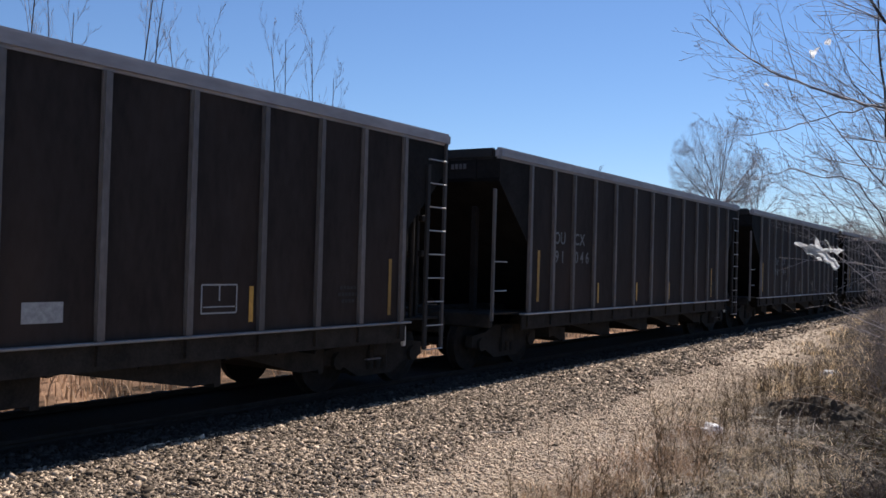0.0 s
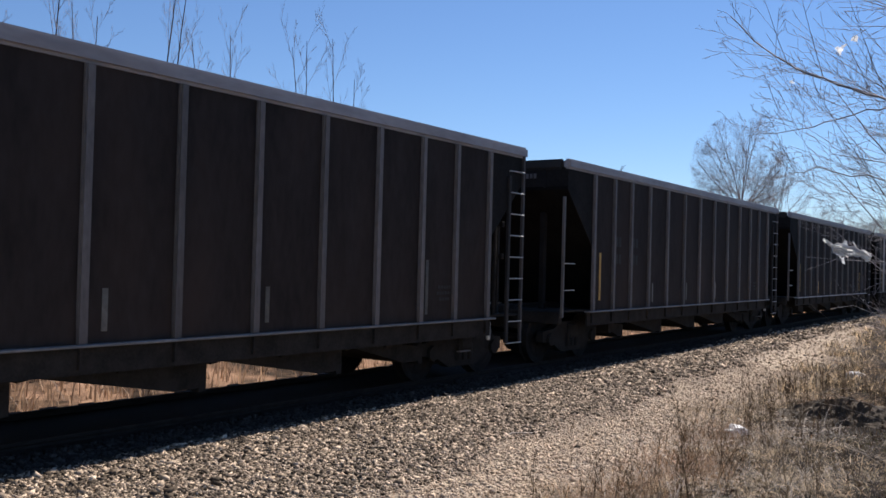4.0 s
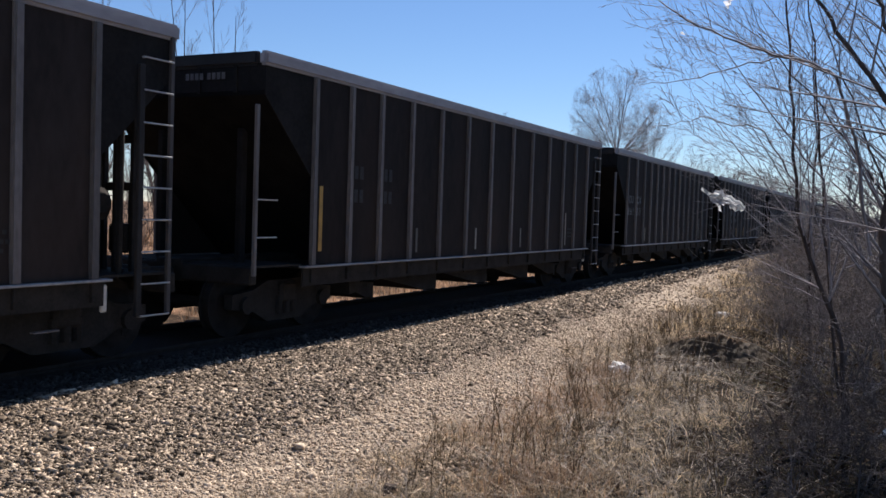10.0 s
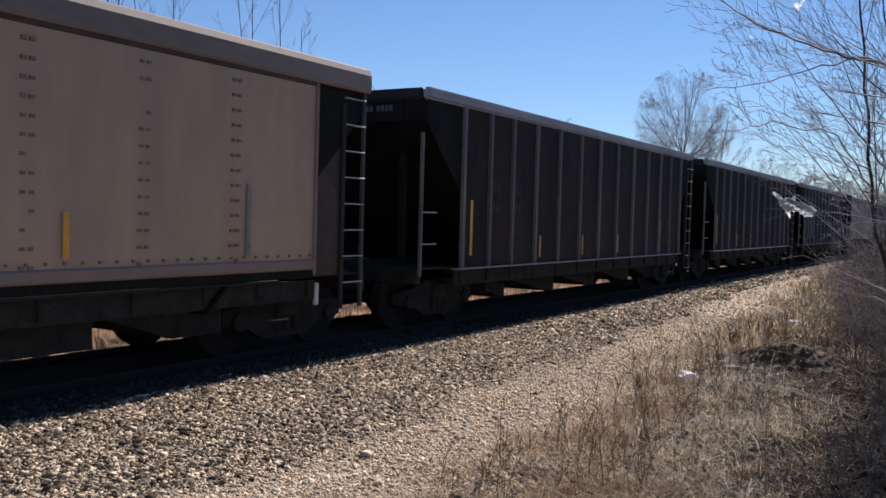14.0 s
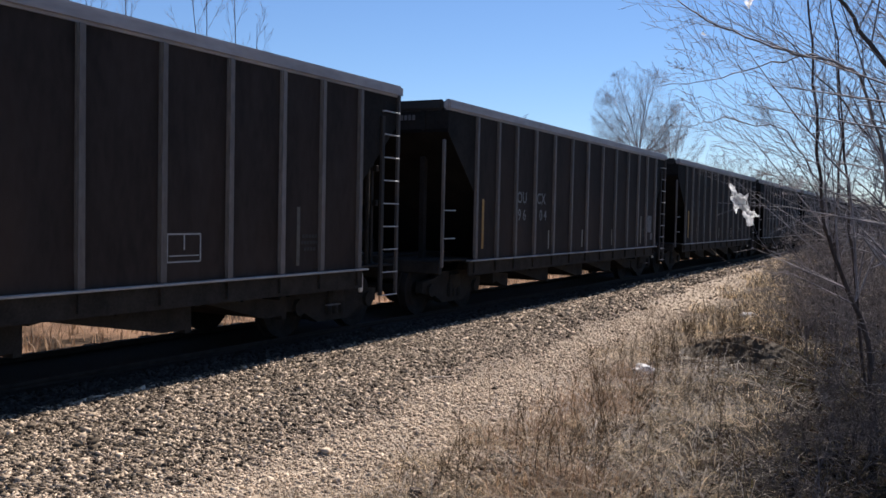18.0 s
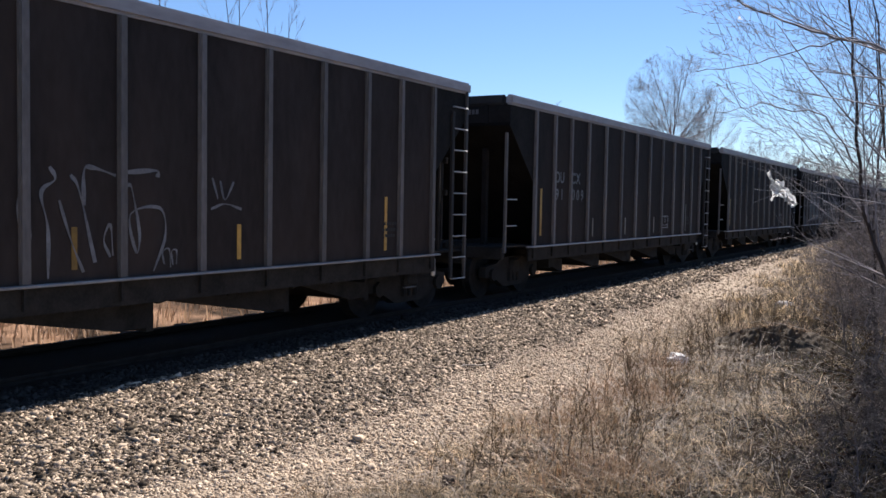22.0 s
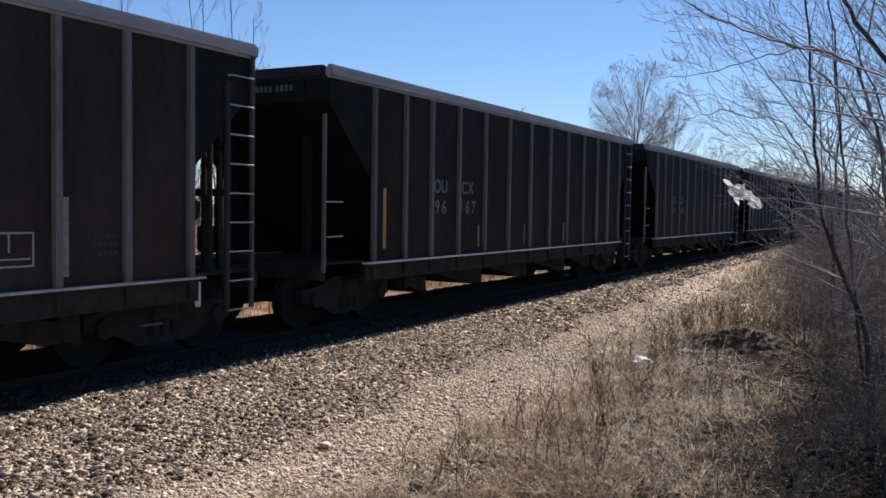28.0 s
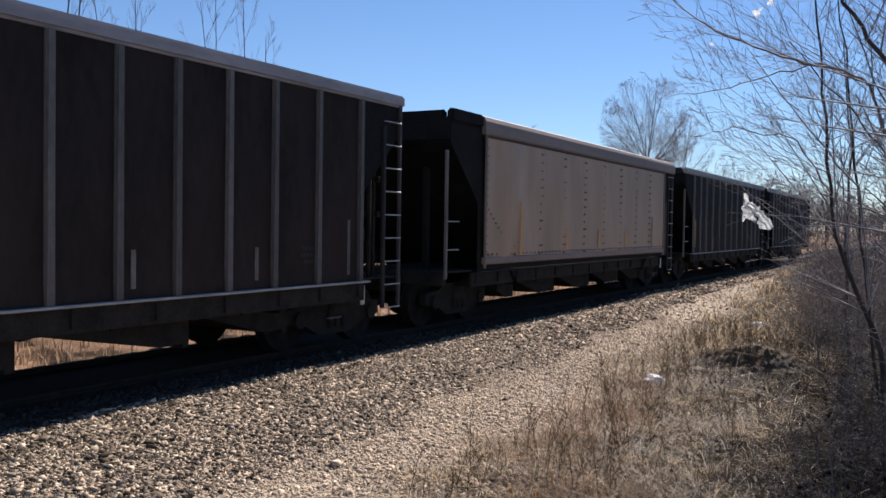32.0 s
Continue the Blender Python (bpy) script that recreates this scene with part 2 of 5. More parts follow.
def prism(points, x0, x1, bm=None):
    """A solid with the outline points (y, z), from x0 to x1."""
    bm = bm or bmesh.new()
    a = [bm.verts.new((x0, y, z)) for y, z in points]
    b = [bm.verts.new((x1, y, z)) for y, z in points]
    k = len(points)
    bm.faces.new(a)
    bm.faces.new(b[::-1])
    for i in range(k):
        bm.faces.new((a[i], b[i], b[(i + 1) % k], a[(i + 1) % k]))
    bmesh.ops.recalc_face_normals(bm, faces=bm.faces)
    return bm


def tubes(name, segs, mat, sides=4):
    """One mesh of tapered tubes; segs rows are x0 y0 z0 x1 y1 z1 r0 r1."""
    s = np.array(segs, dtype=float)
    a, b, r0, r1 = s[:, :3], s[:, 3:6], s[:, 6], s[:, 7]
    d = b - a
    d /= np.maximum(np.linalg.norm(d, axis=1), 1e-9)[:, None]
    ref = np.where(np.abs(d[:, 2:3]) > 0.9, np.array([[1.0, 0, 0]]), np.array([[0, 0, 1.0]]))
    u = np.cross(d, ref)
    u /= np.linalg.norm(u, axis=1)[:, None]
    v = np.cross(d, u)
    vs, n = [], len(s)
    for ring, (c, r) in enumerate(((a, r0), (b, r1))):
        for k in range(sides):
            g = 2 * math.pi * k / sides
            vs.append(c + (u * math.cos(g) + v * math.sin(g)) * r[:, None])
    verts = np.stack(vs, 1).reshape(-1, 3)
    base = (np.arange(n) * 2 * sides)[:, None]
    quads = np.array([[k, (k + 1) % sides, sides + (k + 1) % sides, sides + k] for k in range(sides)])
    faces = (base[:, :, None] + quads[None]).reshape(-1, 4)
    return raw_mesh(name, verts, faces, mat)


def chain(name, segs, mat, sides=7):
    """Tapered tubes whose rows follow on from one another share their rings."""
    verts, faces, last = [], [], None
    for s in segs:
        a, c = Vector(s[:3]), Vector(s[3:6])
        d = (c - a).normalized()
        u = d.cross(Vector((1, 0, 0) if abs(d.x) < 0.9 else (0, 1, 0))).normalized()
        v = d.cross(u)
        rings = [(c, s[7])] if last is not None and (a - last).length < 1e-4 else [(a, s[6]), (c, s[7])]
        for p, r in rings:
            verts += [p + (u * math.cos(2 * math.pi * k / sides) + v * math.sin(2 * math.pi * k / sides)) * r for k in range(sides)]
        n = len(verts) - 2 * sides
        faces += [(n + k, n + (k + 1) % sides, n + sides + (k + 1) % sides, n + sides + k) for k in range(sides)]
        last = c
    return raw_mesh(name, np.array([tuple(v) for v in verts]), np.array(faces), mat, True)


def raw_mesh(name, verts, faces, mat, smooth=False):
    me = bpy.data.meshes.new(name)
    n, k = faces.shape
    me.vertices.add(len(verts))
    me.vertices.foreach_set("co", np.asarray(verts, dtype=np.float32).ravel())
    me.loops.add(n * k)
    me.loops.foreach_set("vertex_index", faces.astype(np.int32).ravel())
    me.polygons.add(n)
    me.polygons.foreach_set("loop_start", (np.arange(n) * k).astype(np.int32))
    me.polygons.foreach_set("loop_total", np.full(n, k, dtype=np.int32))
    if smooth:
        me.polygons.foreach_set("use_smooth", np.ones(n, dtype=bool))
    me.update(calc_edges=True)
    me.validate()
    me.materials.append(mat)
    return me


# ---- the ground: one sheet from the line to the horizon ----
TRACK = -9.08


def smooth(a, b, x):
    t = np.clip((x - a) / (b - a), 0, 1)
    return t * t * (3 - 2 * t)


def wave(x, y, s, k):
    return np.sin(x * s + k * 1.7 + 1.3 * np.sin(y * s * 0.7 + k)) * np.sin(y * s * 1.1 + k * 2.3 + np.sin(x * s * 0.6))


def ground_z(x, y):
    x, y = np.asarray(x, dtype=float), np.asarray(y, dtype=float)
    z = np.full(np.broadcast(x, y).shape, -0.14)
    z = z - 0.13 * smooth(-6.4, -4.6, x)                               # shoulder falls to the gravel path
    z = z + 0.03 * wave(x, y, 1.3, 1) * smooth(-7.0, -5.0, x)
    z = z + (0.05 * wave(x, y, 2.1, 2) + 0.05) * smooth(-4.2, -2.6, x)  # tussocky verge
    z = z + 0.35 * smooth(-1.5, 6.0, x) + 0.8 * smooth(6, 30, x)
    z = z - 0.15 * smooth(-10.1, -10.5, x)                             # the ballast falls away beyond the ties
    z = z + 1.05 * smooth(-11.2, -16.0, x)                              # far bank
    return z


def axis(points):
    out = []
    for a, b, step in points:
        out += list(np.arange(a, b, step))
    return np.array(out + [points[-1][1]])


gx = axis([(-4000, -400, 600), (-400, -60, 34), (-60, -20, 2.0), (-20, -12, 0.5), (-12, 4, 0.16), (4, 12, 0.5), (12, 60, 4), (60, 400, 34), (400, 4000, 600)])
gy = axis([(-4000, -200, 760), (-200, -20, 20), (-20, 2, 1.0), (2, 32, 0.2), (32, 80, 1.2), (80, 400, 10), (400, 4600, 300)])
GX, GY = np.meshgrid(gx, gy, indexing="ij")
verts = np.stack([GX, GY, ground_z(GX, GY)], -1).reshape(-1, 3)
ii = (np.arange(len(gx) - 1)[:, None] * len(gy) + np.arange(len(gy) - 1)[None]).ravel()
faces = np.stack([ii, ii + len(gy), ii + len(gy) + 1, ii + 1], 1)


def ground_material():
    m = bpy.data.materials.new("verge_ground")
    m.use_nodes = True
    nt = m.node_tree
    nd, ln = nt.nodes, nt.links
    p = nd["Principled BSDF"]
    p.inputs["Roughness"].default_value = 0.95
    p.inputs["Specular IOR Level"].default_value = 0.05
    geo = nd.new("ShaderNodeNewGeometry")
    sep = nd.new("ShaderNodeSeparateXYZ")
    ln.new(geo.outputs["Position"], sep.inputs[0])

    def noise_node(scale, detail=6.0):
        n = nd.new("ShaderNodeTexNoise")
        n.inputs["Scale"].default_value, n.inputs["Detail"].default_value = scale, detail
        ln.new(geo.outputs["Position"], n.inputs["Vector"])
        return n.outputs[0]

    def math_node(op, a, b):
        n = nd.new("ShaderNodeMath")
        n.operation = op
        for i, v in enumerate((a, b)):
            if isinstance(v, (int, float)):
                n.inputs[i].default_value = v
            else:
                ln.new(v, n.inputs[i])
        return n.outputs[0]

    def span(v, lo, hi):
        n = nd.new("ShaderNodeMapRange")
        n.inputs[1].default_value, n.inputs[2].default_value = lo, hi
        ln.new(v, n.inputs[0])
        return n.outputs[0]

    def blend(fac, a, b):
        n = nd.new("ShaderNodeMix")
        n.data_type = "RGBA"
        for i, v in ((6, a), (7, b)):
            if isinstance(v, tuple):
                n.inputs[i].default_value = (*v, 1)
            else:
                ln.new(v, n.inputs[i])
        ln.new(fac, n.inputs[0])
        return n.outputs[2]

    vor = nd.new("ShaderNodeTexVoronoi")
    vor.inputs["Scale"].default_value = 24.0
    ln.new(geo.outputs["Position"], vor.inputs["Vector"])
    speck = nd.new("ShaderNodeSeparateColor")
    ln.new(vor.outputs["Color"], speck.inputs[0])
    ballast = blend(speck.outputs[0], (0.045, 0.038, 0.033), (0.2, 0.165, 0.135))
    grit = noise_node(60.0)
    tan = blend(span(grit, 0.35, 0.65), (0.33, 0.262, 0.188), (0.56, 0.452, 0.334))
    tan = blend(span(noise_node(1.4), 0.45, 0.7), tan, (0.40, 0.32, 0.235))
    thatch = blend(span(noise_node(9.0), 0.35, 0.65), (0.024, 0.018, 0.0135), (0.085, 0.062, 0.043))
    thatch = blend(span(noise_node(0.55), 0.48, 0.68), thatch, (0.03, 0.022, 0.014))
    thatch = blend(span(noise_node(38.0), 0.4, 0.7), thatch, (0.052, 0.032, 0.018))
    edge = math_node("ADD", sep.outputs[0], math_node("MULTIPLY", math_node("SUBTRACT", noise_node(0.9), 0.5), 1.6))
    shoulder = math_node("ADD", edge, math_node("MULTIPLY", sep.outputs[1], 0.065))
    col = blend(span(shoulder, -5.1, -4.2), ballast, tan)
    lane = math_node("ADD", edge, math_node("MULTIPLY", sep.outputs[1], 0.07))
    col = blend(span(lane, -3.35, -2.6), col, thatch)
    # patchy litter, coloured darker for the shade of shrubs and trees
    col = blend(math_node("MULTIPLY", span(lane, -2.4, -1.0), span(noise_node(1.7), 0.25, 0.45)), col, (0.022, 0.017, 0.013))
    # the train's shade, painted as a dark strip along the track bed
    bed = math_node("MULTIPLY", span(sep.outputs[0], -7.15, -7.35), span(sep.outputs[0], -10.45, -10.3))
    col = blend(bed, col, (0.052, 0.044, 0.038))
    bank = blend(span(noise_node(1.1), 0.4, 0.62), thatch, (0.36, 0.225, 0.14))
    col = blend(span(sep.outputs[0], -10.35, -10.5), col, bank)
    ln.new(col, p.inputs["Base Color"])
    bp = nd.new("ShaderNodeBump")
    bp.inputs["Strength"].default_value, bp.inputs["Distance"].default_value = 0.8, 0.03
    ln.new(math_node("ADD", math_node("MULTIPLY", vor.outputs["Distance"], -0.7), grit), bp.inputs["Height"])
    ln.new(bp.outputs[0], p.inputs["Normal"])
    return m


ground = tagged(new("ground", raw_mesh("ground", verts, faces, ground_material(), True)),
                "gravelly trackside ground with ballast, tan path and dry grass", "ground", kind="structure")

rng = np.random.default_rng(7)


def stones(name, n, xr, yr, size, mat, density=None, squash=0.7, sink=0.2):
    """Scattered crushed stones, each a rough eight-sided lump."""
    x, y = rng.uniform(*xr, n), rng.uniform(*yr, n)
    if density is not None:
        keep = rng.uniform(size=n) < density(x, y)
        x, y = x[keep], y[keep]
    n = len(x)
    s = size * rng.lognormal(0, 0.35, n)
    z = ground_z(x, y) + s * 0.5 * squash - s * sink
    base = np.array([[1, 0, 0], [-1, 0, 0], [0, 1, 0], [0, -1, 0], [0, 0, 1], [0, 0, -1]]) * 0.62
    co = base[None] * (1 + rng.uniform(-0.45, 0.5, (n, 6, 1))) + rng.uniform(-0.16, 0.16, (n, 6, 3))
    q = rng.normal(size=(n, 4))
    q /= np.linalg.norm(q, axis=1)[:, None]
    w, a, b, c = q.T
    rot = np.stack([1 - 2 * (b * b + c * c), 2 * (a * b - w * c), 2 * (a * c + w * b), 2 * (a * b + w * c), 1 - 2 * (a * a + c * c), 2 * (b * c - w * a),
                    2 * (a * c - w * b), 2 * (b * c + w * a), 1 - 2 * (a * a + b * b)], -1).reshape(n, 3, 3)
    co = co * rng.uniform(0.6, 1.45, (n, 1, 3))
    co = np.einsum("nij,nkj->nki", rot, co) * s[:, None, None] * np.array([1, 1, squash])
    verts = (co + np.stack([x, y, z], -1)[:, None]).reshape(-1, 3)
    octa = np.array([[0, 2, 4], [2, 1, 4], [1, 3, 4], [3, 0, 4], [2, 0, 5], [1, 2, 5], [3, 1, 5], [0, 3, 5]])
    faces = (np.arange(n)[:, None, None] * 6 + octa[None]).reshape(-1, 3)
    return new(name, raw_mesh(name, verts, faces, mat))


def verge_x(y):
    """Where the grass begins."""
    return -3.2 - 0.075 * np.maximum(y - 5, 0) + 0.25 * np.sin(y * 0.9) + 0.15 * np.sin(y * 2.3)


def shoulder_density(x, y):
    edge = -4.65 - 0.065 * y + 0.12 * np.sin(y * 1.1) + 0.1 * np.sin(y * 2.7)
    return np.clip(0.5 + (edge - x) / 0.55, 0.008, 1.0)


tagged(stones("ballast", 225000, (-7.4, -3.0), (2.8, 14), 0.0235, STONE, shoulder_density), "grey-brown crushed stone ballast shoulder beside the track", "ballast", kind="stuff")
tagged(stones("ballast", 66000, (-7.4, -4.0), (14, 27), 0.038, STONE, shoulder_density), "grey-brown crushed stone ballast along the track", "ballast", kind="stuff")
tagged(stones("path_stones", 16000, (-5.6, -2.4), (2.8, 14), 0.024, FINE_STONE, lambda x, y: np.where((x > -3.9 - 0.03 * y) & (x < verge_x(y) + 0.6), 1.0, 0.12)), "coarser tan stones at the edge of the path", "gravel", kind="stuff")
tagged(stones("sooty_ballast", 16000, (-8.1, -7.3), (2.8, 30), 0.034, SHADE_STONE), "ballast at the ends of the ties, coloured dark for the train's shade", "ballast", kind="stuff")
tagged(stones("far_ballast", 16000, (-7.7, -6.2), (24, 90), 0.06, STONE), "grey crushed stone ballast along the track", "ballast", kind="stuff")
tagged(stones("gravel", 130000, (-6.4, -2.2), (2.5, 20), 0.018, FINE_STONE,
              lambda x, y: np.clip(1.2 - y / 22, 0.15, 1) * (x < verge_x(y) + 0.5)), "fine tan gravel of the trackside path", "gravel", kind="stuff")
tagged(stones("far_gravel", 14000, (-8.2, -3.4), (19, 60), 0.035, FINE_STONE, lambda x, y: (x < verge_x(y) + 0.4) & (x > -5.0 - 0.06 * y)), "tan gravel of the path far along the track", "gravel", kind="stuff")
tagged(stones("near_gravel", 26000, (-6.9, -2.9), (-7, 2.8), 0.028, FINE_STONE, lambda x, y: np.where(x < -4.5, 1.0, 0.25)), "tan gravel and stones beside the path behind the camera", "gravel", kind="stuff")


# ---- the track ----
RAIL_DROP = 0.06


def build_track():
    head = [(-0.036, 0), (0.036, 0), (0.036, -0.035), (0.01, -0.05), (0.01, -0.13), (0.07, -0.15), (0.07, -0.165), (-0.07, -0.165), (-0.07, -0.15),
            (-0.01, -0.13), (-0.01, -0.05), (-0.036, -0.035)]
    for side in (-0.755, 0.755):
        bm = bmesh.new()
        a = [bm.verts.new((TRACK + side + px, -120, pz - RAIL_DROP)) for px, pz in head]
        b = [bm.verts.new((TRACK + side + px, 900, pz - RAIL_DROP)) for px, pz in head]
        bm.faces.new(a)
        bm.faces.new(b[::-1])
        for i in range(len(head)):
            bm.faces.new((a[i], b[i], b[(i + 1) % len(head)], a[(i + 1) % len(head)]))
        bmesh.ops.recalc_face_normals(bm, faces=bm.faces)
        tagged(new("rail", link("rail", bm, RAIL)), "rusty steel rail on timber ties", "rail", kind="structure")


build_track()


# ---- hopper cars ----
MESH = {}
SOOTY = material("sooty_stile_paint", (0.018, 0.016, 0.015), (0.034, 0.03, 0.028), 2.5, 0.8)
DIM = material("dim_stile_paint", (0.05, 0.044, 0.042), (0.09, 0.08, 0.075), 2.5, 0.75, stretch=(1, 1, 0.3))
FADED = material("faded_placard_paint", (0.08, 0.075, 0.072), (0.17, 0.16, 0.155), 9.0, 0.7)
SCRAWL = material("pale_spray_paint", (0.10, 0.095, 0.095), (0.24, 0.23, 0.23), 5.0, 0.7)


def cached(key, make):
    if key not in MESH:
        MESH[key] = make()
    return MESH[key]


POSTS = (-6.08, -5.15, -4.28, -3.28, -2.2, -1.1, 0.0, 1.1, 2.2, 3.28, 4.28, 5.15, 6.08)
SILL, TOP, HALF = 0.93, 3.79, 1.5


def post_mesh(mat):
    """Hat-section side post, tapered at its foot, with a weld line at mid height."""
    w = 0.085 if mat is PALE_POST else 0.054
    bm = prism([(-w + 0.009, SILL + 0.02), (w - 0.009, SILL + 0.02), (w, SILL + 0.25), (w, TOP - 0.16), (-w, TOP - 0.16), (-w, SILL + 0.25)], HALF, HALF + 0.05)
    bmesh.ops.bevel(bm, geom=[e for e in bm.edges if e.calc_length() > 1.0 and e.verts[0].co.x > HALF + 0.01], offset=0.018, segments=2, affect="EDGES")
    return link("side_post", bm, mat)


def side_sheet_mesh(mat):
    return link("side_sheet", prism([(-6.12, SILL), (6.12, SILL), (6.12, TOP - 0.1), (-6.12, TOP - 0.1)], HALF - 0.02, HALF), mat)


def gusset_mesh():
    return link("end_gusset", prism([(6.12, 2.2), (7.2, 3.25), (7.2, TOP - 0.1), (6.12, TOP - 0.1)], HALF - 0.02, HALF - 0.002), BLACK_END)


def slope_sheet_mesh():
    return link("slope_sheet", prism([(7.2, 3.25), (7.2, 3.31), (4.3, 0.66), (4.3, 0.6)], -HALF + 0.02, HALF - 0.02), SHADE_SKIN)


def end_cap_mesh():
    bm = box(2 * HALF, 0.03, 0.44, (0, 7.18, 3.47))
    for x in (-1.0, -0.35, 0.35, 1.0):
        box(0.06, 0.03, 0.36, (x, 7.205, 3.47), bm=bm)
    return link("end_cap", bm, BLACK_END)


def chord_mesh(mat, h=0.19, w=0.14, length=14.5):
    bm = box(w, length, h, (0, 0, 0))
    bmesh.ops.bevel(bm, geom=list(bm.edges), offset=0.035, segments=2, affect="EDGES")
    return link("top_chord", bm, mat)


def sill_mesh(mat):
    bm = box(0.12, 12.6, 0.028, (0, 0, 0), 0.006)
    return link("side_sill", bm, mat)


def sill_web_mesh():
    bm = box(0.03, 12.5, 0.26, (0, 0, -0.13))
    for y in POSTS:
        box(0.05, 0.03, 0.2, (0.03, y, -0.11), bm=bm)
    return link("sill_web", bm, STEEL)


POSTS_B = (-6.08, -5.07, -4.15, -3.31, -2.48, -1.66, -0.83, 0.0, 0.83, 1.66, 2.48, 3.31, 4.15, 5.07, 6.08)
BAYS = ((-4.62, -3.85, 0.42), (-3.83, -1.6, 0.6), (-1.58, 0.7, 0.6), (0.72, 3.0, 0.6), (3.02, 4.82, 0.6))


def bay_mesh(beige, y0=-1.17, y1=1.17, hi=0.6):
    """One discharge bay: a wedge that hangs between the sills, lower at its rear."""
    top, lo = 0.93, 0.32
    if beige:
        mid = y0 + (y1 - y0) * 0.58
        pts = [(y0, top), (y1, top), (y1, lo), (mid, lo), (y0, hi + 0.06)]
    else:
        end = y1 - min(0.45, (y1 - y0) * 0.3)
        pts = [(y0, top), (y1, top), (y1, lo - 0.04), (y1 - 0.1, lo - 0.04), (y1 - 0.1, lo + 0.01), (end, lo), (y0 + 0.22, hi + 0.01), (y0 + 0.05, hi - 0.02)]
    bm = prism(pts, -1.18, 1.18)
    for x in (-1.2, 1.2):
        box(0.04, 0.07, 0.34, (x, (y0 + y1) / 2, 0.76), bm=bm)
        box(0.05, y1 - y0 - 0.1, 0.05, (x, (y0 + y1) / 2, 0.75), bm=bm)
    return link("hopper_bay", bm, STEEL)


def bogie_frame_mesh():
    pts = [(-1.15, 0.62), (-1.15, 0.42), (-0.72, 0.36), (-0.4, 0.2), (0.4, 0.2), (0.72, 0.36), (1.15, 0.42), (1.15, 0.62), (0.72, 0.66), (0.42, 0.78), (-0.42, 0.78), (-0.72, 0.66)]
    bm = prism(pts, -0.07, 0.07)
    for y in (-0.89, 0.89):
        rod((0.06, y, 0.46), (0.13, y, 0.46), 0.12, 10, bm)
    for y in (-0.16, 0.0, 0.16):
        rod((0.08, y, 0.3), (0.08, y, 0.56), 0.06, 8, bm)
    return link("side_frame", bm, STEEL)


def wheelset_mesh():
    bm = rod((-0.95, 0, 0), (0.95, 0, 0), 0.08, 8)
    me = link("axle", bm, WHEEL)
    return me


def wheel_mesh():
    bm = rod((-0.06, 0, 0), (0.06, 0, 0), 0.457, 28)
    rod((0.06, 0, 0), (0.075, 0, 0), 0.36, 20, bm, 0.3)
    rod((0.06, 0, 0), (0.11, 0, 0), 0.13, 12, bm)
    for k in range(4):
        g = k * math.pi / 2
        rod((0.07, 0.24 * math.cos(g), 0.24 * math.sin(g)), (0.082, 0.24 * math.cos(g), 0.24 * math.sin(g)), 0.04, 8, bm)
    return link("wheel", bm, WHEEL)


def flange_mesh():
    return link("flange", rod((-0.085, 0, 0), (-0.06, 0, 0), 0.485, 28), TREAD)


def bogie(parent, y):
    top = part("bogie", None, parent, pose(0, y, -RAIL_DROP))
    part("bolster", cached("bolster", lambda: link("bolster", box(2.3, 0.36, 0.3, (0, 0, 0.6), 0.04), STEEL)), top)
    for side in (-1, 1):
        part("side_frame", cached("side_frame", bogie_frame_mesh), top, pose(side * 1.0, 0, 0, 0, 0, 0 if side > 0 else 180))
    for wy in (-0.89, 0.89):
        # the wheels turn with their axle
        axle = part("wheelset", cached("wheelset", wheelset_whole), top, pose(0, wy, 0.457))
        WHEELSETS.append((axle, wy))
    return top


def wheelset_whole():
    bm = bmesh.new()
    for me in (wheelset_mesh(),):
        bm.from_mesh(me)
    for side in (-1, 1):
        for me in (wheel_mesh(), flange_mesh()):
            k = len(bm.verts)
            bm.from_mesh(me)
            bm.verts.ensure_lookup_table()
            bmesh.ops.transform(bm, matrix=pose(side * 0.755, 0, 0, 0, 0, 0 if side > 0 else 180), verts=bm.verts[k:])
    out = link("wheelset", bm, WHEEL)
    return out


WHEELSETS = []
TEXTFACE = Matrix(((0, 0, 1, 0), (1, 0, 0, 0), (0, 1, 0, 0), (0, 0, 0, 1)))


def text_mesh(body, size, mat):
    cu = bpy.data.curves.new("stencil", "FONT")
    cu.body, cu.size, cu.align_x, cu.align_y = body, size, "CENTER", "CENTER"
    cu.offset, cu.space_character = 0.006, 1.12
    ob = bpy.data.objects.new("stencil", cu)
    scene.collection.objects.link(ob)
    me = bpy.data.meshes.new_from_object(ob.evaluated_get(bpy.context.evaluated_depsgraph_get()))
    bpy.data.objects.remove(ob)
    bpy.data.curves.remove(cu)
    me.materials.clear()
    me.materials.append(mat)
    return me


def bars_mesh(rows, mat, w=0.13, h=0.24, gap=0.05, pitch=0.45):
    bm = bmesh.new()
    for r, count in enumerate(rows):
        for k in range(count):
            box(w, h, 0.002, ((k - (count - 1) / 2) * (w + gap), -r * pitch, 0), bm=bm)
    return link("stencil_block", bm, mat)


def side_text(parent, name, me, y, z, x=HALF + 0.009):
    return part(name, me, parent, Matrix.Translation((x, y, z)) @ TEXTFACE)


def stile_mesh(z0, z1, w=0.05, mat=DUSTY):
    return link("stile", box(0.05, w, z1 - z0, (0, 0, (z0 + z1) / 2), 0.008), mat)


def rung_mesh(length):
    bm = rod((0.03, -length / 2, 0), (0.03, length / 2, 0), 0.0105, 6)
    for y in (-length / 2, length / 2):
        rod((0.03, y, 0), (-0.03, y, 0), 0.013, 5, bm)
    return link("rung", bm, RUNG)


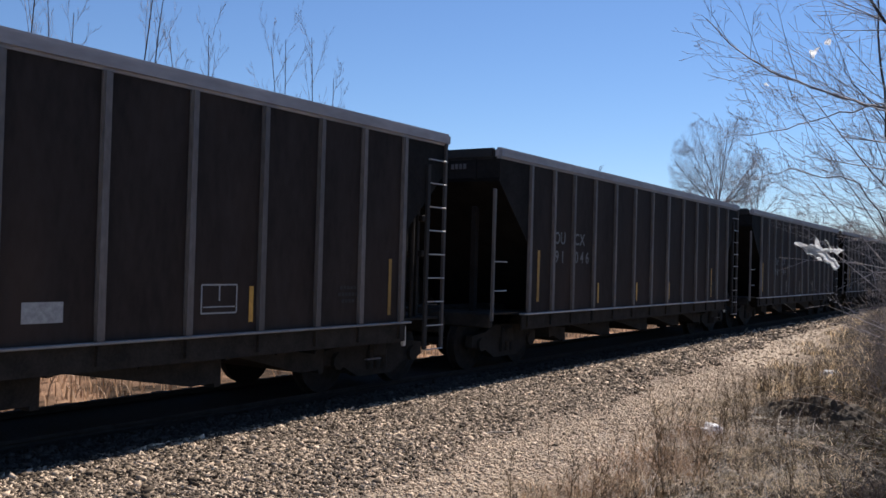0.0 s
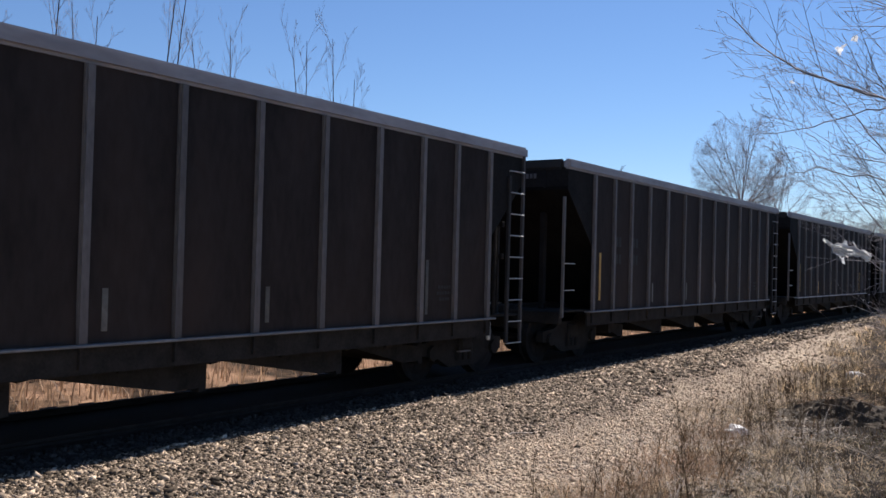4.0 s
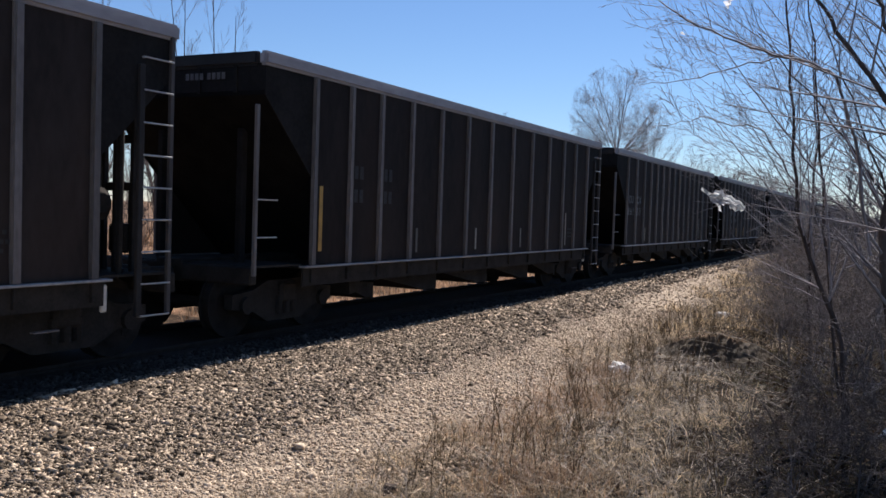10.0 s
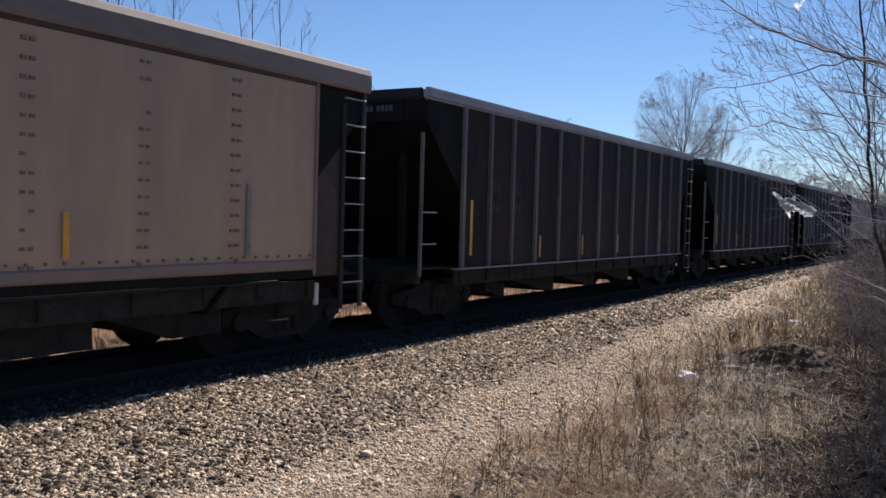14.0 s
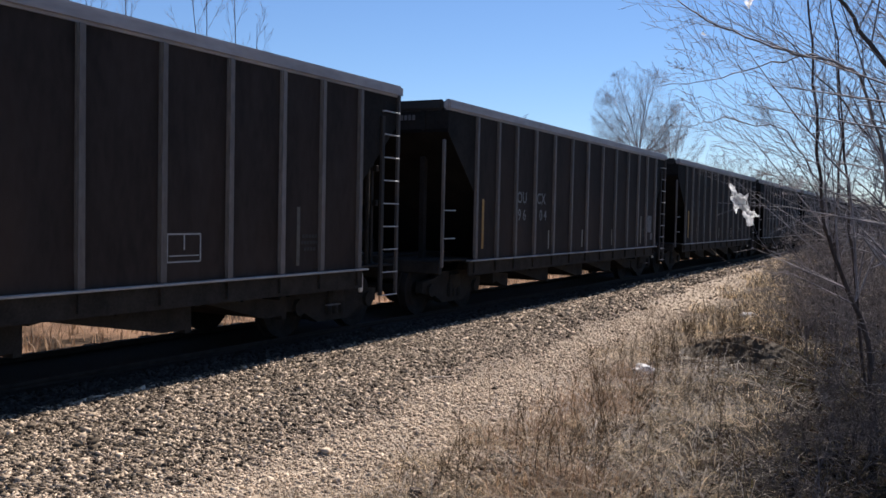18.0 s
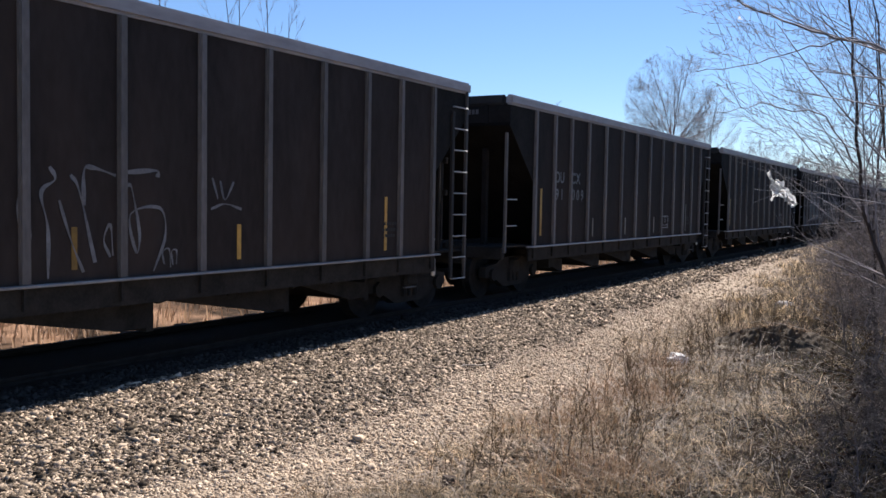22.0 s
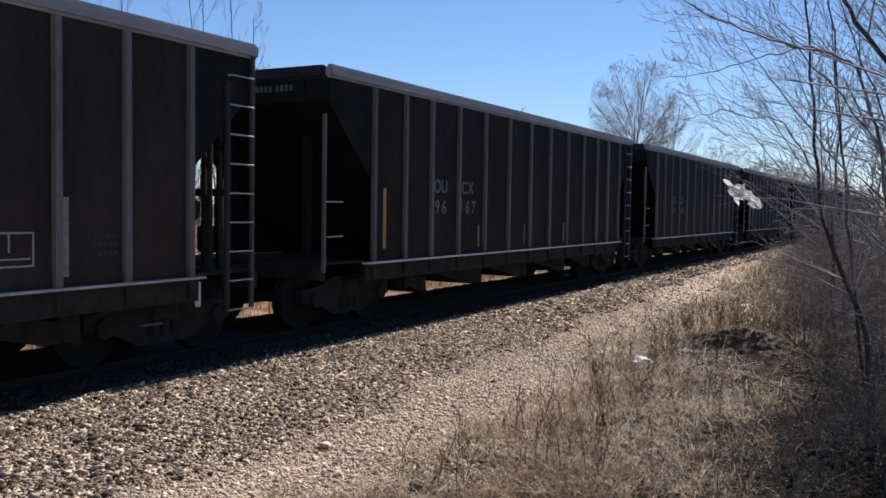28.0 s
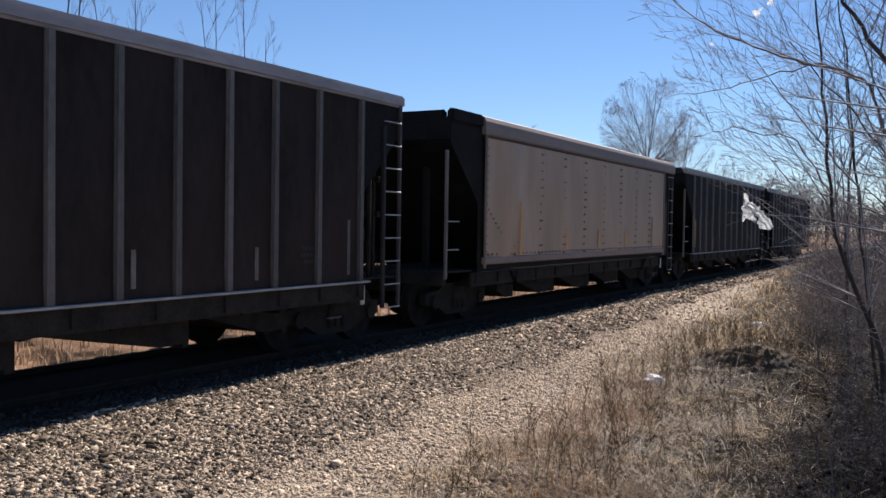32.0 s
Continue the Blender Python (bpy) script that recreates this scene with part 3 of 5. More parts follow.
def reflector(parent, y, z, h, side=1, w=0.066, mat=YELLOW):
    me = cached(("reflector", h, w, mat.name), lambda: link("reflector_strip", box(0.004, w, h), mat))
    return part("reflector_strip", me, parent, pose(side * (HALF + 0.004), y, z))


def running_gear(car):
    # flat unseen floor, added to stop sun leaking through the open body
    part("bottom_sheet", cached("bottom_sheet", lambda: link("bottom_sheet", box(2.9, 12.2, 0.03, (0, 0, 0.9)), STEEL)), car)
    for y in (-6.1, 6.1):
        bogie(car, y)
    part("centre_sill", cached("centre_sill", lambda: link("centre_sill", box(0.5, 14.7, 0.32, (0, 0, 0.86), 0.02), STEEL)), car)
    for s in (-1, 1):
        part("end_sill", cached("end_sill", lambda: link("end_sill", box(2.9, 0.14, 0.24, (0, 0, 0), 0.02), STEEL)), car, pose(0, s * 7.28, 0.84))
        part("platform", cached("platform", lambda: link("platform", box(2.8, 1.1, 0.03, (0, 0, 0)), STEEL)), car, pose(0, s * 6.7, 0.955))

        def coupler():
            bm = box(0.2, 0.6, 0.2, (0, 0.2, 0), 0.03)
            box(0.3, 0.22, 0.3, (0.03, 0.58, 0), 0.05, bm)
            box(0.1, 0.24, 0.28, (-0.14, 0.66, 0), 0.03, bm)
            return link("coupler", bm, STEEL)
        part("coupler", cached("coupler", coupler), car, pose(0, s * 7.3, 0.8, 0, 0, 0 if s > 0 else 180))
        for x in (-0.75, 0.75):
            part("end_post", cached("end_post", lambda: link("end_post", box(0.1, 0.12, 1.9, (0, 0, 0.95), 0.01), BLACK_END)), car, pose(x, s * 6.75, 0.95))
    # brake gear on the rear platform

    def cylinder():
        bm = rod((-0.3, 0, 0), (0.3, 0, 0), 0.17, 14)
        rod((0.3, 0, 0), (0.5, 0, 0), 0.05, 8, bm)
        box(0.12, 0.2, 0.35, (0.1, 0, -0.18), bm=bm)
        return link("brake_cylinder", bm, STEEL)
    part("brake_cylinder", cached("brake_cylinder", cylinder), car, pose(-0.35, 6.55, 1.25))

    def brake_wheel():
        ring = [(0.28 * math.cos(k * math.pi / 6), 0, 0.28 * math.sin(k * math.pi / 6)) for k in range(13)]
        bm = bmesh.new()
        bm.from_mesh(chain("rim", [(*p, *q, 0.016, 0.016) for p, q in zip(ring, ring[1:])], STEEL, 5))
        for k in range(4):
            a = k * math.pi / 2
            rod((0, 0, 0), (0.28 * math.cos(a), 0, 0.28 * math.sin(a)), 0.012, 5, bm)
        rod((0, -0.12, 0), (0, 0.02, 0), 0.04, 8, bm)
        return link("brake_wheel", bm, STEEL)
    part("brake_wheel", cached("brake_wheel", brake_wheel), car, pose(-0.95, 7.3, 2.0))

    def reservoir():
        bm = rod((-0.42, 0, 0), (0.42, 0, 0), 0.2, 14)
        for x in (-0.42, 0.42):
            rod((x, 0, 0), (x * 1.2, 0, 0), 0.2, 14, bm, 0.1) if x > 0 else rod((x * 1.2, 0, 0), (x, 0, 0), 0.1, 14, bm, 0.2)
        for x in (-0.25, 0.25):
            box(0.05, 0.3, 0.46, (x, 0, -0.2), bm=bm)
        return link("air_reservoir", bm, STEEL)
    part("air_reservoir", cached("air_reservoir", reservoir), car, pose(0.55, 6.6, 1.74))

    def valve():
        bm = box(0.3, 0.22, 0.34, (0, 0, 0), 0.03)
        rod((0.1, 0, 0.1), (0.1, 0, 0.62), 0.025, 6, bm)
        rod((-0.1, 0, -0.1), (-0.1, 0, -0.5), 0.025, 6, bm)
        box(0.12, 0.3, 0.12, (0.05, 0.05, -0.1), 0.02, bm)
        return link("control_valve", bm, STEEL)
    part("control_valve", cached("control_valve", valve), car, pose(0.95, 7.0, 1.35))
    for x in (-1.3, -0.42, 0.2, 0.68, 1.15):
        part("end_strut", cached("end_strut", lambda: link("end_strut", box(0.06, 0.07, 2.0, (0, 0, 1.0), 0.008), STEEL)), car, pose(x, 6.95, 0.95))
    for x, y, w in ((-1.08, 6.5, 0.22), (0.36, 6.62, 0.16), (0.92, 6.42, 0.12)):
        part("brace_plate", cached(("brace_plate", w), lambda: link("brace_plate", box(w, 0.05, 1.7, (0, 0, 0.85), 0.008), STEEL)), car, pose(x, y, 0.95))
    for z in (1.95, 2.5):
        part("cross_tie", cached("cross_tie", lambda: link("cross_tie", box(2.5, 0.07, 0.1, (0, 0, 0), 0.01), STEEL)), car, pose(0, 6.98, z))
    part("valve_lever", cached("valve_lever", lambda: link("valve_lever", box(0.05, 0.08, 0.3, (0, 0, 0), 0.015), CREAM)), car, pose(1.42, 6.3, 0.72), "cream painted valve lever")
    part("step", cached("step", lambda: link("step", box(0.06, 0.3, 0.016), DUSTY)), car, pose(1.45, 5.55, 0.44))
    for x, y in ((1.3, 6.62), (1.05, 6.78), (-0.2, 6.9)):
        part("brake_pipe", cached("brake_pipe", lambda: link("brake_pipe", rod((0, 0, 0.95), (0, 0, 2.7), 0.035, 8), STEEL)), car, pose(x, y, 0))


def ladders(car):
    for s in (-1, 1):
        rear = part("ladder", None, car, pose(s * (HALF + 0.02), 6.93, 0))
        for y, kind, wide, up in ((-0.24, SOOTY, 0.08, 3.3), (0.21, DIM, 0.06, TOP - 0.12)):
            part("stile", cached(("stile_rear", kind.name), lambda: stile_mesh(0.5, up, wide, kind)), rear, pose(0, y, 0))
        for k in range(9):
            part("rung", cached("rung", lambda: rung_mesh(0.42)), rear, pose(0, 0, 0.5 + 0.36 * k))
        front = part("grab_frame", None, car, pose(s * (HALF + 0.02), -7.27, 0))
        part("stile", cached("stile_front", lambda: stile_mesh(0.85, 3.1, 0.06)), front, pose(0, -0.1, 0))
        for z in (1.36, 1.86):
            part("rung", cached("rung_short", lambda: rung_mesh(0.4)), front, pose(0, 0.12, z))


def placard(car, y, z, w, h, mat):
    me = cached(("patch", w, h, mat.name), lambda: link("patch", box(0.003, w, h), mat))
    return part("patch", me, car, pose(HALF + 0.003, y, z))


def frame_box(car, y, z, w=0.52, h=0.32, mat=PANEL_WHITE):
    def make():
        bm = bmesh.new()
        for dy in (-w / 2, w / 2, 0):
            box(0.004, 0.018, h if dy else h * 0.55, (0, dy, 0 if dy else h * 0.2), bm=bm)
        for dz in (-h / 2, h / 2):
            box(0.004, w, 0.018, (0, 0, dz), bm=bm)
        box(0.004, w * 0.9, 0.014, (0, 0, -0.09), bm=bm)
        return link("data_panel", bm, mat)
    return part("data_panel", cached(("data_panel", w, h), make), car, pose(HALF + 0.004, y, z), "white outlined data panel")


def hopper_car(spec, r):
    car = new("hopper_car")
    pale = spec.get("pale", ())
    for s in (-1, 1):
        part("side_sheet", cached("side_sheet", lambda: side_sheet_mesh(BLACK)), car, pose(0, 0, 0, 0, 0, 0 if s > 0 else 180))
        part("slope_sheet", cached("slope_sheet", slope_sheet_mesh), car, pose(0, 0, 0, 0, 0, 0 if s > 0 else 180))
        part("end_cap", cached("end_cap", end_cap_mesh), car, pose(0, 0, 0, 0, 0, 0 if s > 0 else 180))
        for x in (-HALF * 2 + 0.022, 0):
            part("end_gusset", cached("gusset", gusset_mesh), car, pose(0, 0, 0, 0, 0, 0 if s > 0 else 180) @ Matrix.Translation((x, 0, 0)))
        part("top_chord", cached("chord", lambda: chord_mesh(CHORD)), car, pose(s * (HALF - 0.02), 0, TOP - 0.06))
        part("end_chord", cached("end_chord", lambda: chord_mesh(SOOTY, 0.19, 0.14, 2.78)), car, pose(0, s * 7.18, TOP - 0.06, 0, 0, 90))
        part("side_sill", cached(("sill", bool(spec.get("white_sill"))), lambda: sill_mesh(LEDGE_WHITE if spec.get("white_sill") else LEDGE)), car, pose(s * (HALF + 0.01), 0, SILL))
        part("sill_web", cached("sill_web", sill_web_mesh), car, pose(s * (HALF - 0.03), 0, SILL - 0.02, 0, 0, 0 if s > 0 else 180))
        for k, y in enumerate(POSTS_B if spec.get("close") else POSTS):
            kind = PALE_POST if (k in pale and s > 0) else DUSTY
            part("side_post", cached(("post", kind.name), lambda: post_mesh(kind)), car, pose(0, s * y, 0, 0, 0, 0 if s > 0 else 180))
    for y0, y1, hi in BAYS:
        part("hopper_bay", cached(("bay", y0), lambda: bay_mesh(False, y0, y1, hi)), car)
    running_gear(car)
    ladders(car)
    # reflector strips, stencils and patches on the near side
    reflector(car, spec.get("tall", -5.75), 1.62, 0.95, w=0.085)
    strips = spec.get("strips")
    tape = YELLOW if spec.get("fresh_tape") else WORN_TAPE
    late = spec.get("mark", ("", ""))[0] in ("96", "98", "95")
    for y in strips or ((-2.42, -0.25, 2.04) if late else (-3.0, -0.85, 1.3)):
        reflector(car, y, 1.27, 0.42, mat=tape)
    reflector(car, spec.get("last", 4.45), 1.45, 0.8, mat=tape)
    mark = spec.get("mark")
    y1, y2 = (-5.57, -4.69) if spec.get("close") else (-3.93, -2.91) if late else (-4.97, -4.1)
    early = not late and not spec.get("close")
    zt = 2.16 if late else 2.34
    if mark:
        for text, y, z in (("OU", y1, zt), ("CX", y2, zt), (mark[0], y1, zt - 0.36), (mark[1], y2, zt - 0.36)):
            for i, letter in enumerate(text):
                at = y + i * 0.25 if early else y + (i - (len(text) - 1) / 2) * 0.25
                side_text(car, "letter", cached(("t", letter), lambda: text_mesh(letter, 0.32, WHITE)), at, z)
    elif not spec.get("plain"):
        for y in (y1, y2):
            tagged(side_text(car, "stencil_block", cached(("bars", 3), lambda: bars_mesh((3, 3), FAINT, 0.1, 0.2, 0.05, 0.36)), y, zt), kind="stuff")
    tagged(part("end_stencil_block", cached("endbars", lambda: link("end_stencil_block", bars_mesh_end(), FADED)), car, pose(0.45, -7.225, 3.52)), kind="stuff")
    tagged(side_text(car, "capacity_block", cached("cap", lambda: bars_mesh((5, 6, 4), FAINT, 0.05, 0.045, 0.02, 0.09)), 4.9, 1.45), kind="stuff")
    for kind, y, z, w, h in spec.get("patches", ()):
        placard(car, y, z, w, h, {"grey": GREYPATCH, "rust": RUST, "white": PANEL_WHITE, "faint": FADED, "dim": FAINT}[kind])
    if spec.get("panel") is not None:
        frame_box(car, spec["panel"], 1.34)
    if spec.get("graffiti"):
        for k, (knots, width) in enumerate(TAG_STROKES if spec["graffiti"] == "small" else SCRAWLS):
            part("painted_stroke", stroke_mesh(knots, width, HALF + 0.004 + 0.003 * (k % 3)), car)
    label = "black coal hopper car with dusty grey side posts"
    if pale:
        label = "black coal hopper car with pale primed side posts"
    elif spec.get("graffiti"):
        label = "black coal hopper car with pale painted scrawl"
    elif spec.get("patches"):
        label = "black coal hopper car with repainted grey patches"
    return tagged(car, label, "hopper car", "cars of the train")


def bars_mesh_end():
    bm = bmesh.new()
    for k in range(8):
        box(0.06, 0.004, 0.09, ((k - 3.5) * 0.085 + (0.05 if k > 3 else 0), 0, 0), bm=bm)
    return bm


# a small faint scrawl of two strokes
TAG_STROKES = (([(2.35, 1.5), (2.48, 1.72), (2.6, 1.5), (2.72, 1.68), (2.85, 1.45)], 0.03), ([(2.4, 1.3), (2.62, 1.36), (2.9, 1.28)], 0.025))
# loose strokes of pale spray paint, each by a few knots along and up the side
SCRAWLS = (([(-1.13, 1.81), (-1.16, 1.6), (-1.09, 1.32), (-1.03, 1.4), (-1.12, 1.74)], 0.03), ([(-0.83, 2.06), (-0.77, 1.94), (-0.92, 1.81), (-0.85, 1.47), (-0.85, 0.99)], 0.04),
           ([(-0.73, 1.74), (-0.6, 1.35), (-0.46, 1.03)], 0.03), ([(-0.6, 1.99), (-0.5, 1.83), (-0.32, 1.12)], 0.04), ([(-0.45, 1.69), (-0.45, 2.03), (-0.35, 2.07), (-0.07, 2.0)], 0.045),
           ([(-0.14, 1.17), (-0.22, 1.34), (-0.14, 1.5), (-0.11, 1.18)], 0.03), ([(0.08, 2.04), (0.46, 2.07), (0.47, 2.0)], 0.05),
           ([(0.07, 1.9), (0.13, 1.87), (0.23, 1.4), (0.19, 1.2), (0.11, 1.6), (0.5, 1.67), (0.58, 1.38), (0.42, 0.99)], 0.035), ([(0.56, 1.06), (0.54, 1.19), (0.63, 1.22), (0.65, 1.02)], 0.02),
           ([(0.69, 1.04), (0.67, 1.19), (0.74, 1.2), (0.74, 1.05)], 0.02), ([(1.27, 2.02), (1.36, 1.78)], 0.03), ([(1.39, 1.99), (1.47, 1.77), (1.61, 1.98)], 0.03), ([(1.25, 1.66), (1.48, 1.72), (1.75, 1.66)], 0.03))


def stroke_mesh(knots, width, x):
    """One sprayed line: a thin raised ribbon that runs smoothly through its knots."""
    p = [Vector((0, *k)) for k in knots]
    p = [p[0] * 2 - p[1]] + p + [p[-1] * 2 - p[-2]]
    line = []
    for i in range(1, len(p) - 2):
        for k in range(6):
            t = k / 6
            line.append(0.5 * (2 * p[i] + (p[i + 1] - p[i - 1]) * t + (2 * p[i - 1] - 5 * p[i] + 4 * p[i + 1] - p[i + 2]) * t * t + (3 * p[i] - p[i - 1] - 3 * p[i + 1] + p[i + 2]) * t ** 3))
    line.append(p[-2])
    bm, rows = bmesh.new(), []
    for i, q in enumerate(line):
        d = (line[min(i + 1, len(line) - 1)] - line[max(i - 1, 0)]).normalized()
        n = Vector((0, -d.z, d.y)) * width * 0.5 * (0.75 + 0.4 * math.sin(i * 0.7))
        rows.append([bm.verts.new((xx, v.y, v.z)) for xx, v in ((x - 0.003, q - n), (x, q - n), (x, q + n), (x - 0.003, q + n))])
    for a, e in zip(rows, rows[1:]):
        for k in range(3):
            bm.faces.new((a[k], a[k + 1], e[k + 1], e[k]))
    bmesh.ops.recalc_face_normals(bm, faces=bm.faces)
    return link("painted_stroke", bm, SCRAWL)


def beige_car(spec, r):
    car = new("covered_hopper_car")
    paint = BEIGE_DIRTY if spec.get("dirty") else BEIGE
    for s in (-1, 1):
        turn = 0 if s > 0 else 180

        def panel():
            # a thin sheet that has buckled a little between its frames and more at its front edge
            ny, nz = 97, 25
            bm, grid = bmesh.new(), []
            for i in range(ny):
                y = -5.95 + 12.05 * i / (ny - 1)
                row = []
                for k in range(nz):
                    z = 1.1 + 2.37 * k / (nz - 1)
                    bulge = 0.016 * math.cos(2 * math.pi * (y + 4.6) / 1.32) * math.sin(math.pi * k / (nz - 1)) + 0.03 * noise.noise(Vector((y * 0.8, z * 0.6, 3.1)))
                    bulge += 0.06 * math.exp(-((y + 5.2 - 0.28 * (z - 1.0)) / 0.28) ** 2) - 0.04 * math.exp(-((y + 5.75 - 0.1 * z) / 0.2) ** 2)
                    row.append(bm.verts.new((HALF + max(0.01, 0.045 + bulge * min(1, k / 2, (nz - 1 - k) / 2, i / 2, (ny - 1 - i) / 2)), y, z)))
                grid.append(row)
            for a, b in zip(grid, grid[1:]):
                for k in range(nz - 1):
                    bm.faces.new((a[k], b[k], b[k + 1], a[k + 1]))
            return link("side_panel", bm, paint, True)
        part("side_panel", cached(("b_panel", paint.name), panel), car, pose(0, 0, 0, 0, 0, turn))

        def curb():
            bm = bmesh.new()
            prof = [(HALF + 0.065, 3.5), (HALF + 0.085, 3.53), (HALF + 0.082, 3.74), (HALF + 0.05, 3.82), (HALF - 0.03, TOP + 0.06), (HALF - 0.3, TOP + 0.05), (HALF - 0.3, 3.5)]
            a = [bm.verts.new((px, -6.02, pz)) for px, pz in prof]
            b = [bm.verts.new((px, 7.22, pz)) for px, pz in prof]
            bm.faces.new(a)
            bm.faces.new(b[::-1])
            for i in range(7):
                bm.faces.new((a[i], b[i], b[(i + 1) % 7], a[(i + 1) % 7]))
            bmesh.ops.recalc_face_normals(bm, faces=bm.faces)
            return link("top_chord", bm, BEIGE_TOP)
        part("top_chord", cached("b_curb", curb), car, pose(0, 0, 0, 0, 0, turn))

        def side_core():
            pts = [(-6.12, 0.95), (6.12, 0.95), (6.12, 2.2), (7.2, 3.25), (7.2, 3.7), (-7.2, 3.7), (-7.2, 3.25), (-6.12, 2.2)]
            return link("inner_sheet", prism(pts, HALF - 0.02, HALF - 0.001), BLACK_END)
        part("inner_sheet", cached("b_core", side_core), car, pose(0, 0, 0, 0, 0, turn))
        part("slope_sheet", cached("slope_sheet", slope_sheet_mesh), car, pose(0, 0, 0, 0, 0, turn))
        part("end_cap", cached("end_cap", end_cap_mesh), car, pose(0, 0, 0.02, 0, 0, turn))
        part("end_chord", cached(("b_end_chord", s), lambda: chord_mesh(BEIGE_TOP if s > 0 else BLACK_END, 0.2, 0.14, 2.7)), car, pose(0, s * 7.13, TOP - 0.06, 0, 0, 90))
        part("corner_chord", cached("b_corner_chord", lambda: chord_mesh(BLACK_END, 0.24, 0.14, 1.2)), car, pose(s * (HALF - 0.02), -6.62, TOP - 0.06))
        part("end_plate", cached("b_end_plate", lambda: link("end_plate", box(0.03, 0.62, 2.55, (0, 0, 0), 0.008), BROWN_END)), car, pose(s * (HALF - 0.02), 6.45, 2.24))
        for y in (-5.94, 6.08):
            part("corner_post", cached("b_corner", lambda: link("corner_post", box(0.05, 0.045, 2.5, (0, 0, 0), 0.012), BEIGE_TOP)), car, pose(s * (HALF + 0.06), y if s > 0 else -y, 2.24))
        part("side_sill", cached("b_sill", lambda: link("side_sill", box(0.09, 12.1, 0.14, (0, 0, 0), 0.02), BEIGE_TOP)), car, pose(s * (HALF + 0.03), 0.08 * s, 1.13))
        # the chord's shadow line, added as a dark strip
        part("seam", cached("b_shadow_strip", lambda: link("seam", box(0.05, 12.1, 0.055, (0, 0, 0), 0.01), BROWN_END)), car, pose(s * (HALF + 0.04), 0.08 * s, 3.475), "dark strip standing in for the shadow under the top chord")
        part("sill_web", cached("sill_web", sill_web_mesh), car, pose(s * (HALF - 0.08), 0, SILL - 0.02, 0, 0, turn))
    for y0, y1, hi in BAYS:
        part("hopper_bay", cached(("b_bay", y0), lambda: bay_mesh(True, y0, y1, hi)), car)

    def rivets():
        bm = bmesh.new()
        r = random.Random(5)
        for k in range(8):
            y = -4.6 + k * 1.32
            for i in range(13):
                for dy in (-0.045, 0.045):
                    if r.random() < 0.85:
                        box(0.022, 0.055, 0.034, (0, y + dy, 1.22 + i * 0.175), bm=bm)
        for i in range(60):
            box(0.03, 0.03, 0.03, (0, -5.8 + i * 0.2, 1.25), bm=bm)
            if i < 14:
                box(0.03, 0.025, 0.025, (0, -5.86, 1.3 + i * 0.15), bm=bm)
                if i > 2:
                    box(0.03, 0.025, 0.025, (0, -5.8 + (i - 3) * 0.11, 2.1 - (i - 3) * 0.085), bm=bm)
        return link("rivets", bm, RIVET)
    tagged(part("rivets", cached("rivets", rivets), car, pose(HALF + 0.054, 0, 0)), kind="stuff")
    part("ledge", cached("b_ledge", lambda: link("ledge", box(0.1, 11.6, 0.022, (0, 0, 0), 0.006), SOOTY)), car, pose(HALF - 0.02, -0.3, 0.93))
    if spec.get("plate") is not None:
        frame_box(car, spec["plate"], 1.38, 0.4, 0.26, LEDGE_WHITE).location.x = HALF + 0.085
    y1, y2, y3, y4, y5 = spec.get("strips", (-4.45, -1.86, 0.28, 2.4, 4.85))
    for y, z, h in ((y1, 1.75, 1.05), (y2, 1.52, 0.45), (y3, 1.52, 0.45), (y4, 1.52, 0.45), (y5, 1.7, 0.85)):
        ob = reflector(car, y, z, h, mat=WORN_TAPE if h == 0.85 else ORANGE)
        ob.location.x = HALF + (0.125 if h > 1 else 0.075)
    if spec.get("dirty"):
        part("dent", cached("b_dent", lambda: link("dent", rod((0, 0, 0), (0.02, 0, 0), 0.08, 14, r2=0.06), BROWN_END)), car, pose(HALF + 0.03, -5.62, 1.66), "dark dented spot")
        part("scuff", cached("b_scuff", lambda: link("scuff", rod((0, 0, 0), (0.012, 0, 0), 0.055, 10), LEDGE)), car, pose(HALF + 0.05, -5.38, 1.56), "pale scuffed spot")
    running_gear(car)
    ladders(car)
    return tagged(car, "beige covered hopper car with smooth riveted side panel", "hopper car", "cars of the train")


